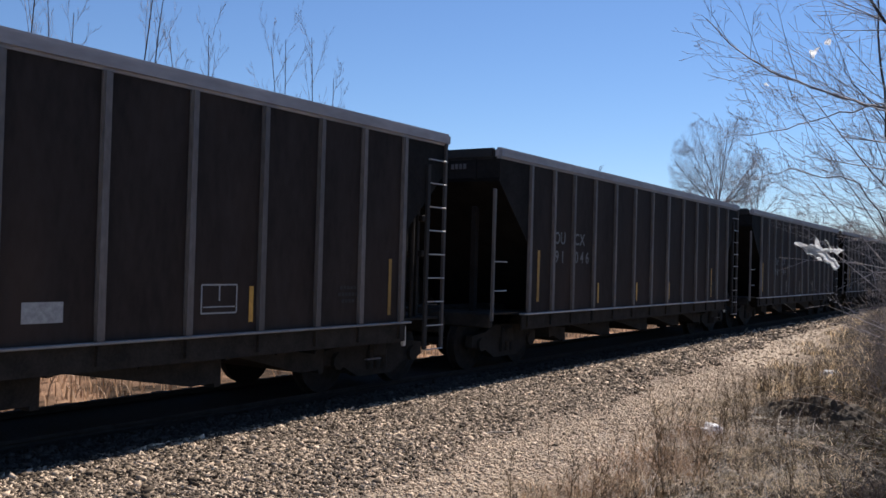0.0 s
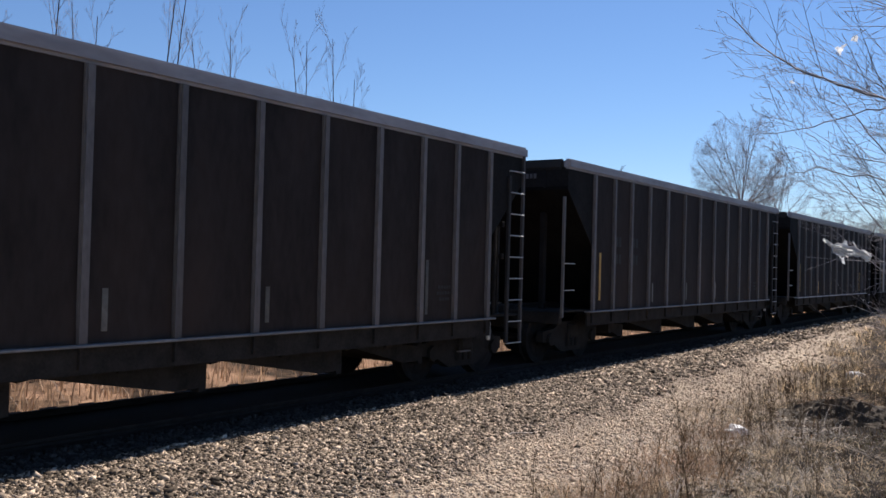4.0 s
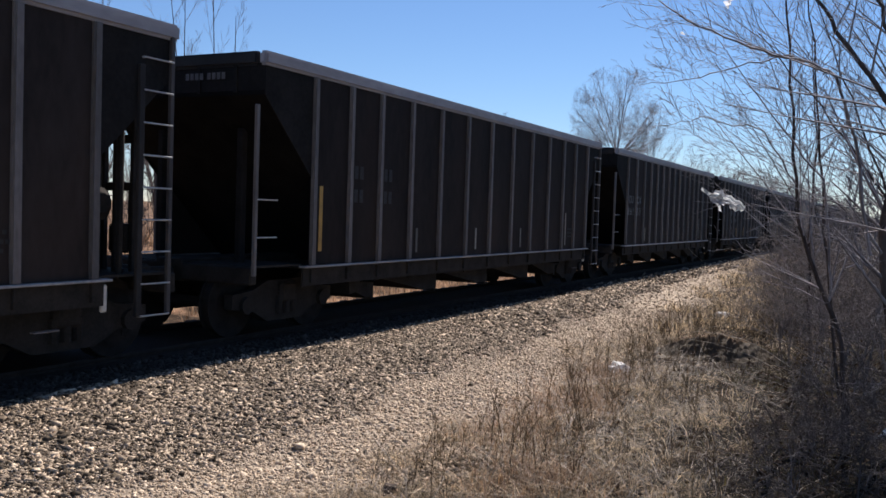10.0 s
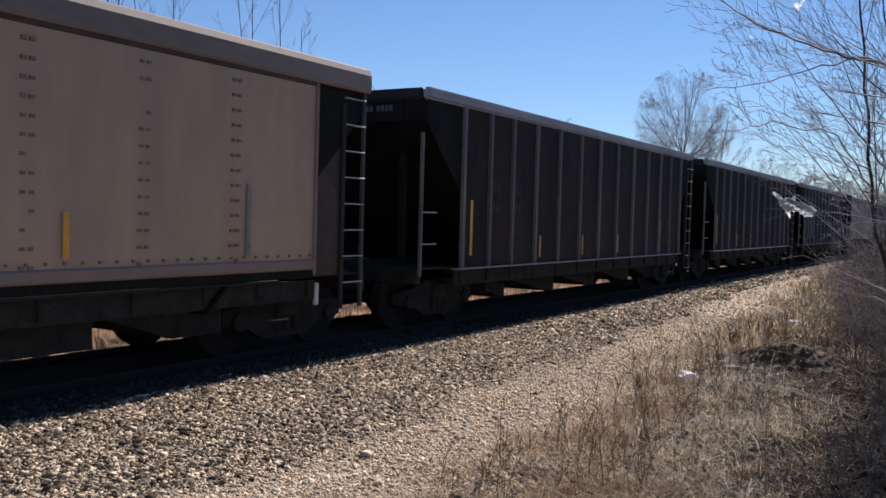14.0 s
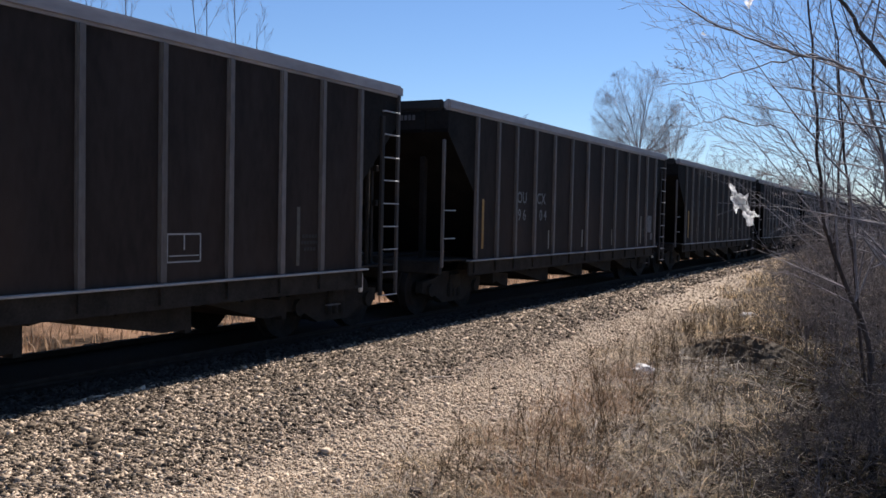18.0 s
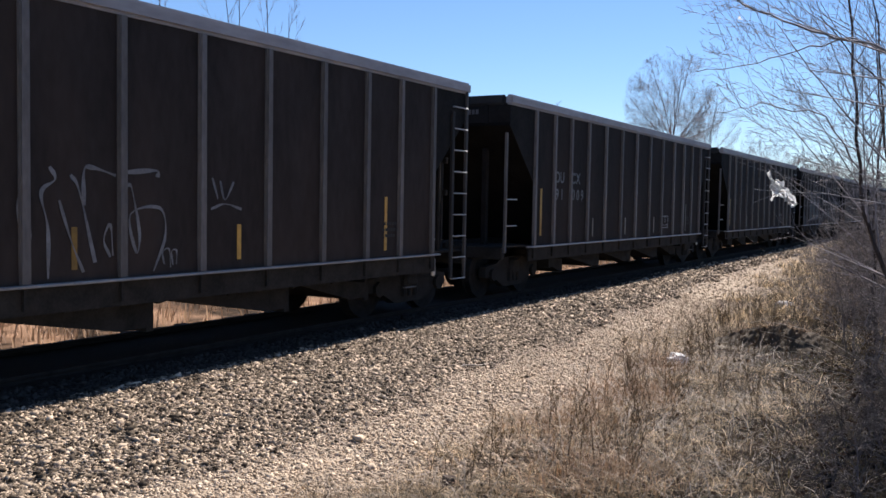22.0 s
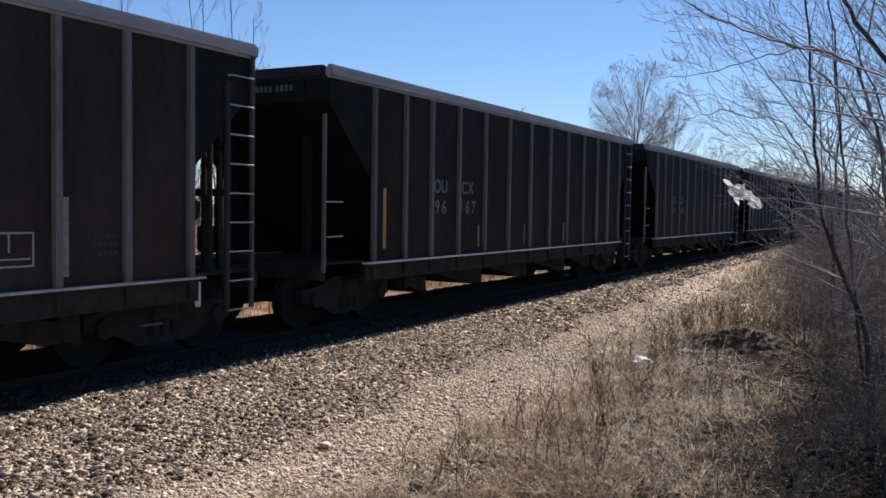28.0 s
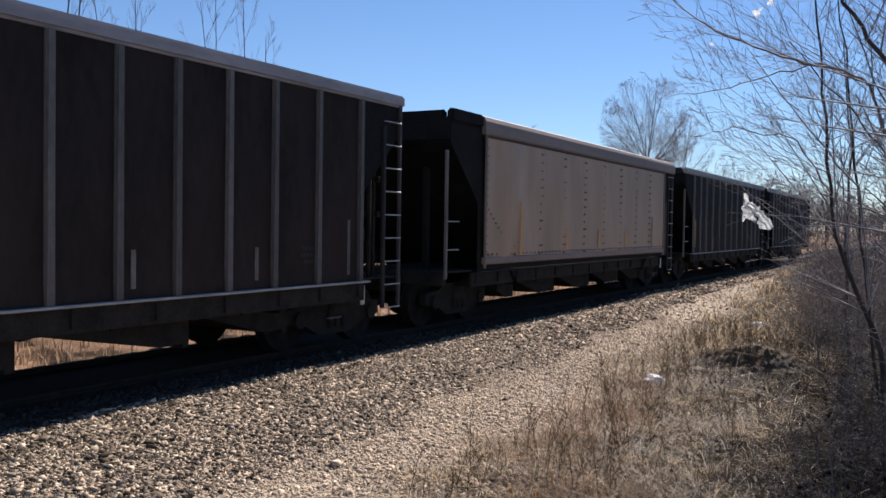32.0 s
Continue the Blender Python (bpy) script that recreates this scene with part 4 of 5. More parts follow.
# which car carries what, counted from the head of the part in view
MARKS = {2: ("91", "046"), 3: ("96", "144"), 4: ("91", "050"), 9: ("91", "008"), 13: ("91", "006"), 15: ("861", "53"), 16: ("96", "119"), 17: ("91", "004"), 24: ("96", "104"),
         26: ("96", "076"), 27: ("96", "057"), 28: ("96", "034"), 29: ("91", "009"), 32: ("91", "044"), 35: ("96", "123"), 36: ("96", "167"), 37: ("98", "140"), 40: ("861", "43")}
SPECS = {k: {"mark": v} for k, v in MARKS.items()}
for k, extra in {0: {}, 1: {"panel": 2.65, "patches": [("white", 0.5, 1.25, 0.42, 0.2)], "strips": (-3.4, -1.3, 3.03), "last": 5.7}, 9: {"pale": (1, 3, 4, 8, 11)},
                 8: {"patches": [("rust", 5.6, 1.43, 0.47, 0.65), ("white", 5.36, 1.12, 0.14, 0.1)], "last": 4.65}, 5: {"close": True, "plain": True, "strips": (-2.11, 1.06, 2.8)}, 15: {"close": True, "plain": True, "strips": (-2.11, 1.06, 2.8)}, 40: {"close": True},
                 21: {"patches": [("grey", -4.7, 2.0, 0.7, 1.6), ("grey", -3.75, 2.0, 0.85, 1.5), ("faint", -5.65, 1.2, 0.5, 0.14), ("rust", 3.7, 1.5, 0.6, 0.5)]},
                 24: {"patches": [("faint", 5.6, 1.62, 0.42, 0.5), ("faint", 5.82, 1.24, 0.2, 0.2)], "last": 4.7}, 23: {"panel": 2.55, "strips": (-4.2, -2.0, 2.12), "last": 4.6},
                 26: {"patches": [("dim", -1.65, 1.9, 0.85, 1.5), ("dim", -3.75, 1.16, 0.6, 0.3), ("dim", -2.75, 1.18, 0.6, 0.34), ("dim", -5.62, 1.25, 0.55, 0.4), ("grey", 2.75, 1.34, 0.6, 0.5), ("rust", 5.65, 1.34, 0.36, 0.66)], "panel": 3.75, "last": 4.72},
                 28: {"graffiti": True, "strips": (-2.8, -0.61, 1.63)}, 31: {"plain": True, "patches": [("dim", -5.62, 1.2, 0.55, 0.42), ("grey", -3.75, 1.9, 0.85, 1.5), ("grey", -2.75, 1.9, 0.85, 1.5), ("grey", -1.65, 1.9, 0.8, 1.4), ("grey", 2.75, 1.34, 0.6, 0.5)], "panel": 3.7},
                 30: {"panel": 3.7}, 32: {"white_sill": True, "patches": [("faint", y, 1.05, 0.8, 0.16) for y in (-5.6, -4.7, -3.75, -2.75, -1.65, -0.55, 0.55, 1.65)]},
                 33: {"panel": 2.8}, 35: {"panel": 3.76, "last": 4.42, "graffiti": "small"}, 36: {"white_sill": True}, 37: {"white_sill": True}, 29: {"panel": 2.62, "last": 4.6, "strips": (-2.9, -0.7, 1.6)}, 39: {"patches": [("rust", 5.6, 1.5, 0.5, 0.8)]}}.items():
    SPECS.setdefault(k, {}).update(extra)
# where each car's reflector strips sit: the tall one at its front, the short ones, and the one at its rear
STRIPS = {1: (-5.6, (-3.4, -1.3, 3.14), 5.82), 2: (-5.7, (-3.0, -0.85, 1.3), 4.71), 4: (-5.57, (-2.85, -0.7, 1.47), 4.57), 5: (-5.75, (-1.99, 1.17, 2.97), 4.5), 8: (-5.75, (-3.0, -0.85, 1.3), 4.77), 9: (-5.42, (-3.21, -0.56, 1.5), 4.6),
          11: (-5.75, (-2.3, 0.21, 2.1), 4.7), 12: (-5.75, (-2.6, -0.3, 1.98), 4.69), 14: (-5.88, (-3.0, -0.6, 1.7), 4.6), 15: (-5.95, (-3.81, -1.41, 1.14), 4.6), 16: (-5.75, (-2.35, -0.14, 2.13), 5.97), 17: (-5.75, (-2.5, -0.32, 2.45), 4.73),
          21: (-5.65, (-2.8, -0.56, 1.9), 5.52), 23: (-5.75, (-4.2, -2.0, 2.23), 4.65), 25: (-5.58, (-4.35, -0.5, 1.9), 4.5), 26: (-5.96, (-3.27, 0.77, 2.92), 4.72), 27: (-5.75, (-3.02, -0.15, 2.92), 4.6), 28: (-5.75, (-2.8, -0.56, 1.71), 4.79),
          29: (-5.75, (-2.9, -0.7, 1.6), 4.66), 31: (-5.96, (-3.2, -0.6, 1.8), 4.6), 32: (-5.64, (-4.4, -0.65, 2.98), 5.74), 35: (-5.75, (-2.42, -0.25, 2.04), 4.39), 37: (-5.96, (-3.15, 0.17, 2.04), 4.45), 39: (-5.2, (-3.2, -1.0, 1.96), 4.65),
          40: (-5.9, (-3.4, 1.87, 3.83), 5.81)}
for k, (tall, short, last) in STRIPS.items():
    SPECS.setdefault(k, {}).update(tall=tall, strips=short, last=last)
# cars whose reflector tape is still bright
for k in (0, 1, 2, 5, 8, 9, 11, 16, 17, 19, 20, 28, 39):
    SPECS.setdefault(k, {})["fresh_tape"] = True
BEIGE_CARS = (10, 18, 22, 41)
CAR_PITCH, CARS = 16.04, 44
train = []
for k in range(CARS):
    r = random.Random(100 + k)
    train.append(beige_car({"strips": (-4.75, -2.7, -0.8, 2.15, 5.33), "plate": 1.83} if k == 22 else {"dirty": k == 10}, r) if k in BEIGE_CARS else hopper_car(SPECS.get(k, {}), r))
    train[-1].location = (TRACK, k * CAR_PITCH, 0)


# ---- bare trees, shrubs and weeds ----
def grow(r, base, height, radius, lean=(0, 0), levels=4, split=(3, 6), angle=38, droop=0.0, bare=0.3, shrink=0.62, kink=0.12, wobble=6, first=None, up=0.05):
    """Segments of a bare tree: trunk segments and branch segments."""
    trunk, limbs = [], []

    def shoot(p, d, length, rad, level):
        n = wobble if level == 0 else max(2, wobble - level)
        pts = [p]
        step = length / n
        for i in range(n):
            d = (d + Vector((r.gauss(0, kink), r.gauss(0, kink), r.gauss(0, kink * 0.6) - droop * level * 0.03 + (up if level else 0.0)))).normalized()
            q = pts[-1] + d * step
            r0, r1 = rad * (1 - 0.75 * i / n), rad * (1 - 0.75 * (i + 1) / n)
            (trunk if level == 0 else limbs).append((*pts[-1], *q, r0, r1))
            pts.append(q)
        if level >= levels:
            return
        count = r.randint(*split) + (4 if level == 0 else 0)
        for k in range(count):
            t = bare + (1 - bare) * (k + r.random()) / count if level == 0 else 0.2 + 0.8 * (k + r.random()) / count
            i = min(n - 1, int(t * n))
            at = pts[i].lerp(pts[i + 1], t * n - i)
            along = (pts[i + 1] - pts[i]).normalized()
            side = along.cross(Vector((r.gauss(0, 1), r.gauss(0, 1), r.gauss(0, 1)))).normalized()
            g = radians(angle * r.uniform(0.7, 1.35))
            shoot(at, (along * math.cos(g) + side * math.sin(g)).normalized(), length * (first if first and level == 0 else shrink) * r.uniform(0.6, 1.1) * (1 - 0.35 * t), rad * (1 - 0.75 * t) * 0.62, level + 1)

    shoot(Vector(base), Vector((lean[0], lean[1], 1)).normalized(), height, radius, 0)
    return trunk, limbs


def tree(name, seed, base, height, radius, label, category="tree", mat=BARK, twig=TWIG, minimum=0.0, group="", **kw):
    r = random.Random(seed)
    z = float(ground_z(base[0], base[1]))
    trunk, limbs = grow(r, (0, 0, -0.1), height, radius, **kw)
    fix = lambda rows: [(*s[:6], max(s[6], minimum), max(s[7], minimum)) for s in rows]
    top = new(name)
    top.location = (base[0], base[1], z)
    part("trunk", chain("trunk", fix(trunk), mat, 7), top)
    part("crown", tubes("crown", fix(limbs), twig, 4), top)
    return tagged(top, label, category, group)


def vase_tree(seed, base, fork, wide, high, limbs, label, spread=44, radius=0.17, group="", twig=0.006, counts=(9, 8, 6), low=0.0):
    """A bare tree whose limbs fan out from a fork and divide into fine twigs that end at a domed outline, wide and high in metres."""
    r = random.Random(seed)
    trunk, crown = [], []
    middle = fork + high * 0.45

    def shoot(p, d, length, rad, level):
        n = (9, 6, 4, 3)[level]
        pts = [p]
        for i in range(n):
            out = Vector((pts[-1].x / wide, pts[-1].y / wide, (pts[-1].z - middle) / high)) * 0.05
            d = (d + out + Vector((r.gauss(0, 0.05), r.gauss(0, 0.05), 0.03 + r.gauss(0, 0.04)))).normalized()
            q = pts[-1] + d * (length / n)
            rim = (q.x / wide) ** 2 + (q.y / wide) ** 2 + ((q.z - middle) / (high * 0.55)) ** 2
            if rim > r.uniform(0.93, 1.07) and q.z > fork + 0.3:
                break
            crown.append((*pts[-1], *q, max(twig, rad * (1 - 0.88 * i / n)), max(twig, rad * (1 - 0.88 * (i + 1) / n))))
            pts.append(q)
        n = len(pts) - 1
        if level == 3 or n < 1:
            return
        for k in range(counts[level]):
            t = (0.2, 0.12, 0.1)[level] + (0.79, 0.87, 0.89)[level] * (k + r.random()) / counts[level]
            i = min(n - 1, int(t * n))
            along = (pts[i + 1] - pts[i]).normalized()
            side = along.cross(Vector((r.gauss(0, 1), r.gauss(0, 1), r.gauss(0, 1)))).normalized()
            g = radians(r.uniform(22, 55))
            shoot(pts[i].lerp(pts[i + 1], t * n - i), along * math.cos(g) + side * math.sin(g), length * (0.42, 0.5, 0.6)[level] * r.uniform(0.7, 1.15) * (1.15 - 0.5 * t), rad * (1 - 0.88 * t) * 0.45, level + 1)

    p = Vector((0, 0, -0.1))
    for k in range(4):
        q = p + Vector((r.gauss(0, 0.05), r.gauss(0, 0.05), fork / 4))
        trunk.append((*p, *q, radius * (1.25 - 0.08 * k), radius * (1.17 - 0.08 * k)))
        p = q
    for k in range(limbs):
        a = 2 * math.pi * (k * 0.618)
        g = radians(spread * ((k + 0.4) / limbs) ** 0.75)
        shoot(p + Vector((0, 0, fork * r.uniform(-0.06, low))), Vector((math.cos(a) * math.sin(g), math.sin(a) * math.sin(g), math.cos(g))), high * r.uniform(0.95, 1.15), radius * 0.34, 0)
    top = new("tree")
    top.location = (base[0], base[1], float(ground_z(*base)))
    part("trunk", chain("trunk", trunk, BARK, 8), top)
    part("crown", tubes("crown", crown, HAZE_TWIG, 3), top)
    return tagged(top, label, "tree", group)


# far round-headed tree beyond the train, its neighbour, and the hazy trees beyond
vase_tree(11, (-21.5, 71.8), 5.7, 4.1, 8.0, 17, "tall bare tree with a round fine-twigged crown", 78, 0.17, "", 0.0042, (10, 7, 5), 0.12)
vase_tree(12, (-18.9, 73.0), 5.2, 2.6, 5.6, 9, "bare tree beside the round-headed tree, its limbs spreading", 60, 0.11, twig=0.004, counts=(7, 6, 4))
for k, (x, y, h) in enumerate(((-27.0, 73, 6.2), (-25.4, 76, 7.4), (-17.0, 76, 7.0), (-15.4, 80, 6.6), (-18.5, 108, 7.6), (-14, 104, 6.2), (-23, 112, 6.8), (-12.8, 96, 6.0), (-13.2, 88, 6.2), (-12.0, 110, 7.4), (-10.8, 118, 6.6))):
    vase_tree(20 + k, (x, y), h * 0.42, h * 0.36, h * 0.66, 8, "bare tree far along the track", 62, 0.08, "bare trees beyond the track", 0.0048, (7, 5, 4))
# slender saplings right behind the train
for k, (x, y, h) in enumerate(((-27.5, 16.4, 11.0), (-26.1, 16.7, 9.3), (-25.9, 17.1, 8.8), (-25.5, 19.3, 11.2), (-25.3, 19.6, 10.8), (-23.8, 19.8, 8.4), (-23.3, 20.4, 8.6),
                               (-22.3, 22.9, 8.9), (-22.15, 23.15, 8.8), (-21.4, 23.8, 8.9), (-21.6, 25.0, 7.8), (-28.5, 14.0, 9.0), (-24.0, 12.0, 8.5), (-22.0, 30.0, 6.0), (-26.5, 26.0, 6.6),
                               (-21.0, 8.0, 8.0), (-25.0, 4.0, 9.0))):
    tree("sapling", 60 + k, (x, y), h, 0.052 if h > 10 else 0.038, "slender bare sapling behind the railway", "tree", twig=HAZE_TWIG, levels=3, split=(4, 6), angle=25, bare=0.35, shrink=0.5, first=0.26, minimum=0.003, kink=0.025,
         up=0.06, group="saplings behind the railway")
# the bare trees of the verge: a few bent stems and long limbs, each with its own twigs
def bent_tree(seed, base, lines, label, levels=2, minimum=0.0016):
    r = random.Random(seed)
    root = Vector((base[0], base[1], float(ground_z(base[0], base[1]))))
    trunk, limbs = [], []
    for pts, r0, r1, twigs, length in lines:
        pts = [Vector(p) - root for p in pts]
        fine = []
        for i in range(len(pts) - 1):
            for k in range(4):
                p = pts[i].lerp(pts[i + 1], k / 4)
                fine.append(p + Vector((r.gauss(0, 0.012), r.gauss(0, 0.012), r.gauss(0, 0.012))))
        fine.append(pts[-1])
        n = len(fine) - 1
        rad = lambda i: (r0 + (r1 - r0) * i / n) * 0.8
        (trunk if r0 > 0.025 else limbs).extend([(*fine[i], *fine[i + 1], rad(i), rad(i + 1)) for i in range(n)])
        for _ in range(int(twigs * 1.5)):
            i = r.randint(n // 4, n - 1)
            along = (fine[i + 1] - fine[i]).normalized()
            side = along.cross(Vector((r.gauss(0, 1), r.gauss(0, 1), r.gauss(0, 1)))).normalized()
            g = radians(r.uniform(25, 60))
            d = along * math.cos(g) + side * math.sin(g)
            a, b = grow(r, fine[i], length * r.uniform(0.7, 2.0), rad(i) * 0.42, lean=(d.x / max(0.2, abs(d.z)), d.y / max(0.2, abs(d.z))), levels=levels, split=(1, 2), angle=34,
                        bare=0.25, shrink=0.5, wobble=5, kink=0.022, up=0.02)
            limbs.extend(a + b)
    fix = lambda rows: [(*s[:6], max(s[6], minimum), max(s[7], minimum)) for s in rows]
    top = new("tree")
    top.location = root
    part("trunk", chain("trunk", fix(trunk), BARK, 7), top)
    part("crown", tubes("crown", fix(limbs), HAZE_TWIG, 4), top)
    return tagged(top, label, "tree", "bare trees on the verge")


bent_tree(1, (-0.45, 10.0), [([(-0.45, 10.0, -0.2), (-0.54, 9.99, 0.6), (-0.83, 9.97, 1.3), (-1.0, 9.95, 1.76), (-1.1, 9.94, 2.77), (-1.18, 9.93, 3.66), (-1.26, 9.9, 4.8)], 0.036, 0.010, 14, 1.1),
                             ([(-0.66, 9.9, 1.1), (-0.75, 9.6, 2.23), (-1.11, 9.44, 2.69), (-1.46, 9.39, 3.14), (-1.8, 9.3, 3.65)], 0.016, 0.004, 9, 0.55),
                             ([(-1.05, 9.95, 2.2), (-1.3, 9.3, 2.7), (-1.83, 8.9, 2.79), (-2.2, 8.75, 2.7)], 0.012, 0.003, 9, 0.45)], "thin bare verge tree with a bent stem")
bent_tree(2, (-0.6, 11.0), [([(-0.6, 11.0, -0.2), (-0.77, 10.97, 1.45), (-0.9, 10.96, 2.55), (-1.04, 10.95, 3.84), (-1.2, 10.9, 5.2)], 0.026, 0.007, 15, 1.1)], "slim upright bare verge tree")
bent_tree(3, (0.05, 9.5), [([(0.05, 9.5, -0.3), (-0.07, 9.5, 0.81), (-0.2, 9.49, 1.74), (-0.1, 9.4, 2.5), (0.02, 9.3, 4.2)], 0.09, 0.02, 12, 1.0),
                           ([(-0.3, 9.45, 1.5), (-0.46, 8.9, 2.6), (-0.6, 8.49, 3.08), (-0.89, 8.45, 3.23), (-1.32, 8.4, 3.36), (-1.77, 8.31, 3.54), (-2.13, 8.23, 3.8), (-2.4, 8.1, 4.1)], 0.024, 0.005, 13, 0.6),
                           ([(-0.7, 8.6, 3.15), (-1.09, 8.93, 3.37), (-1.49, 8.88, 3.26), (-1.95, 8.79, 3.15), (-2.4, 8.7, 3.1)], 0.012, 0.003, 9, 0.45)], "dark bare verge tree with long arching limbs")
bent_tree(4, (0.95, 7.2), [([(0.95, 7.2, -0.2), (0.7, 7.1, 1.0), (0.29, 6.99, 1.91), (0.01, 7.0, 2.39), (-0.22, 7.0, 2.73), (-0.51, 6.98, 3.18), (-0.72, 6.96, 3.51), (-1.0, 6.9, 3.95)], 0.042, 0.01, 10, 0.8),
                           ([(0.5, 7.2, 1.6), (0.28, 7.49, 2.33), (-0.05, 7.5, 2.88), (-0.19, 7.5, 3.22), (-0.33, 7.49, 3.62), (-0.5, 7.4, 4.2)], 0.036, 0.01, 10, 0.8)], "leaning bare verge tree with two stems")
bent_tree(5, (0.6, 12.6), [([(0.6, 12.6, -0.2), (0.4, 12.6, 1.5), (0.2, 12.6, 3.0), (0.1, 12.5, 5.6)], 0.06, 0.01, 18, 1.4)], "bare verge tree in a tangle of twigs")
bent_tree(6, (-1.2, 14.5), [([(-1.2, 14.5, -0.2), (-1.3, 14.5, 1.5), (-1.25, 14.4, 3.0), (-1.4, 14.4, 4.6)], 0.04, 0.008, 16, 1.2)], "slim bare verge tree among brambles")
bent_tree(7, (-0.2, 17.5), [([(-0.2, 17.5, -0.2), (-0.3, 17.5, 2.0), (-0.25, 17.4, 4.0), (-0.4, 17.4, 6.0)], 0.05, 0.01, 18, 1.4)], "slim bare verge tree among brambles")
bent_tree(8, (0.75, 10.4), [([(0.75, 10.4, -0.2), (0.5, 10.4, 0.9), (0.1, 10.3, 1.7), (-0.5, 10.2, 2.5), (-1.0, 10.1, 3.2), (-1.5, 10.0, 3.8)], 0.028, 0.006, 16, 0.9),
                            ([(0.45, 10.4, 1.0), (0.3, 10.3, 2.2), (-0.1, 10.2, 3.2), (-0.4, 10.1, 4.4)], 0.024, 0.006, 14, 0.9),
                            ([(0.2, 10.3, 1.5), (-0.5, 10.0, 1.95), (-1.2, 9.8, 2.2), (-1.75, 9.7, 2.35)], 0.014, 0.003, 12, 0.5)], "bare verge tree with limbs leaning over the grass")
bent_tree(9, (0.3, 12.0), [([(0.3, 12.0, -0.2), (0.1, 12.0, 1.2), (-0.3, 11.9, 2.4), (-0.8, 11.8, 3.6), (-1.2, 11.7, 4.8)], 0.03, 0.006, 18, 1.1),
                           ([(0.1, 12.0, 1.0), (-0.6, 11.8, 1.9), (-1.3, 11.6, 2.5), (-1.9, 11.5, 2.9)], 0.018, 0.004, 14, 0.7)], "bare verge tree with a spray of fine twigs")
rs = random.Random(9)
for k in range(36):
    y = 11.0 + 15 * rs.random()
    x = rs.uniform(-0.085, 0.07) * y
    tree("shrub", 190 + k, (x, y), rs.uniform(1.7, 2.4), 0.016, "tall dense bare shrub at the edge of the verge", "shrub", mat=BRUSH, twig=BRUSH, levels=3, split=(4, 6), angle=46, bare=0.05, shrink=0.55,
         minimum=0.0035, kink=0.14, group="shrubs on the verge")
for k in range(30):
    y = 8.6 + 17 * rs.random() ** 1.3
    x = rs.uniform(-0.1 * y, 1.8)
    h = rs.uniform(0.9, 1.5) + 0.02 * y
    tree("shrub", 90 + k, (x, y), h, 0.012, "tangled bare shrub on the dry verge", "shrub", mat=BRUSH, twig=BRUSH, levels=3, split=(4, 6), angle=58, bare=0.02, shrink=0.7, minimum=0.0028, kink=0.2,
         droop=1.0, group="shrubs on the verge")

for k in range(26):
    y = 12.5 + 15 * rs.random()
    tree("shrub", 290 + k, (rs.uniform(-0.125, -0.04) * y, y), rs.uniform(1.1, 1.9), 0.011, "fine-twigged bare shrub by the path's grass edge", "shrub", mat=BRUSH, twig=BRUSH, levels=3, split=(5, 7), angle=50, bare=0.05, shrink=0.58,
         minimum=0.0022, kink=0.16, group="shrubs on the verge")
for k in range(26):
    x, y = rs.uniform(-0.9, 2.0), rs.uniform(5.4, 9.6)
    tree("shrub", 240 + k, (x, y), rs.uniform(0.5, 1.0), 0.008, "low dark tangled bare brush under the trees", "shrub", mat=TWIG, levels=3, split=(4, 6), angle=58, bare=0.02, shrink=0.7, minimum=0.0022, kink=0.2,
         droop=1.0, group="shrubs on the verge")


def woods(name, n, place, h, seed, label):
    """Far woods as one thing of many bare stems."""
    r = random.Random(seed)
    segs = []
    for _ in range(n):
        x, y = place(r)
        a, b = grow(r, (x, y, float(ground_z(x, y)) - 0.2), h * r.uniform(0.6, 1.15), 0.09, levels=2, split=(4, 6), angle=34, bare=0.25, shrink=0.42, wobble=4)
        segs += [(*s[:6], max(s[6], 0.02), max(s[7], 0.015)) for s in a + b]
    return tagged(new(name, tubes(name, segs, TWIG, 3)), label, "woods", kind="stuff")


woods("far_woods", 260, lambda r: (r.uniform(-34, -13.5), r.uniform(110, 420)), 8.0, 1, "bare winter woods far along the railway")
woods("right_woods", 240, lambda r: (r.uniform(-4.5, 22), r.uniform(36, 300)), 6.5, 2, "bare winter woods beside the verge")
woods("bank_woods", 200, lambda r: (r.uniform(-60, -30), r.uniform(-20, 110)), 7.0, 3, "bare winter woods behind the bank")


def thicket(seed, n, place, h, label):
    """Undergrowth of thin upright stems."""
    r = random.Random(seed)
    segs = []
    for _ in range(n):
        x, y = place(r)
        a, b = grow(r, (x, y, float(ground_z(x, y)) - 0.1), h * r.uniform(0.4, 1.3), 0.02, lean=(r.gauss(0, 0.15), r.gauss(0, 0.15)), levels=2, split=(3, 5), angle=30, bare=0.1, shrink=0.45,
                    wobble=4)
        segs += [(*s[:6], max(s[6], 0.008), max(s[7], 0.007)) for s in a + b]
    return tagged(new("thicket", tubes("thicket", segs, TWIG, 3)), label, "thicket", kind="stuff")


thicket(31, 620, lambda r: (r.uniform(-40, -17.5), r.uniform(-6, 70)), 3.4, "brown winter thicket on the bank behind the railway")
thicket(32, 260, lambda r: (r.uniform(-17, -13.5), r.uniform(0, 90)), 1.1, "low brown brush along the foot of the bank")


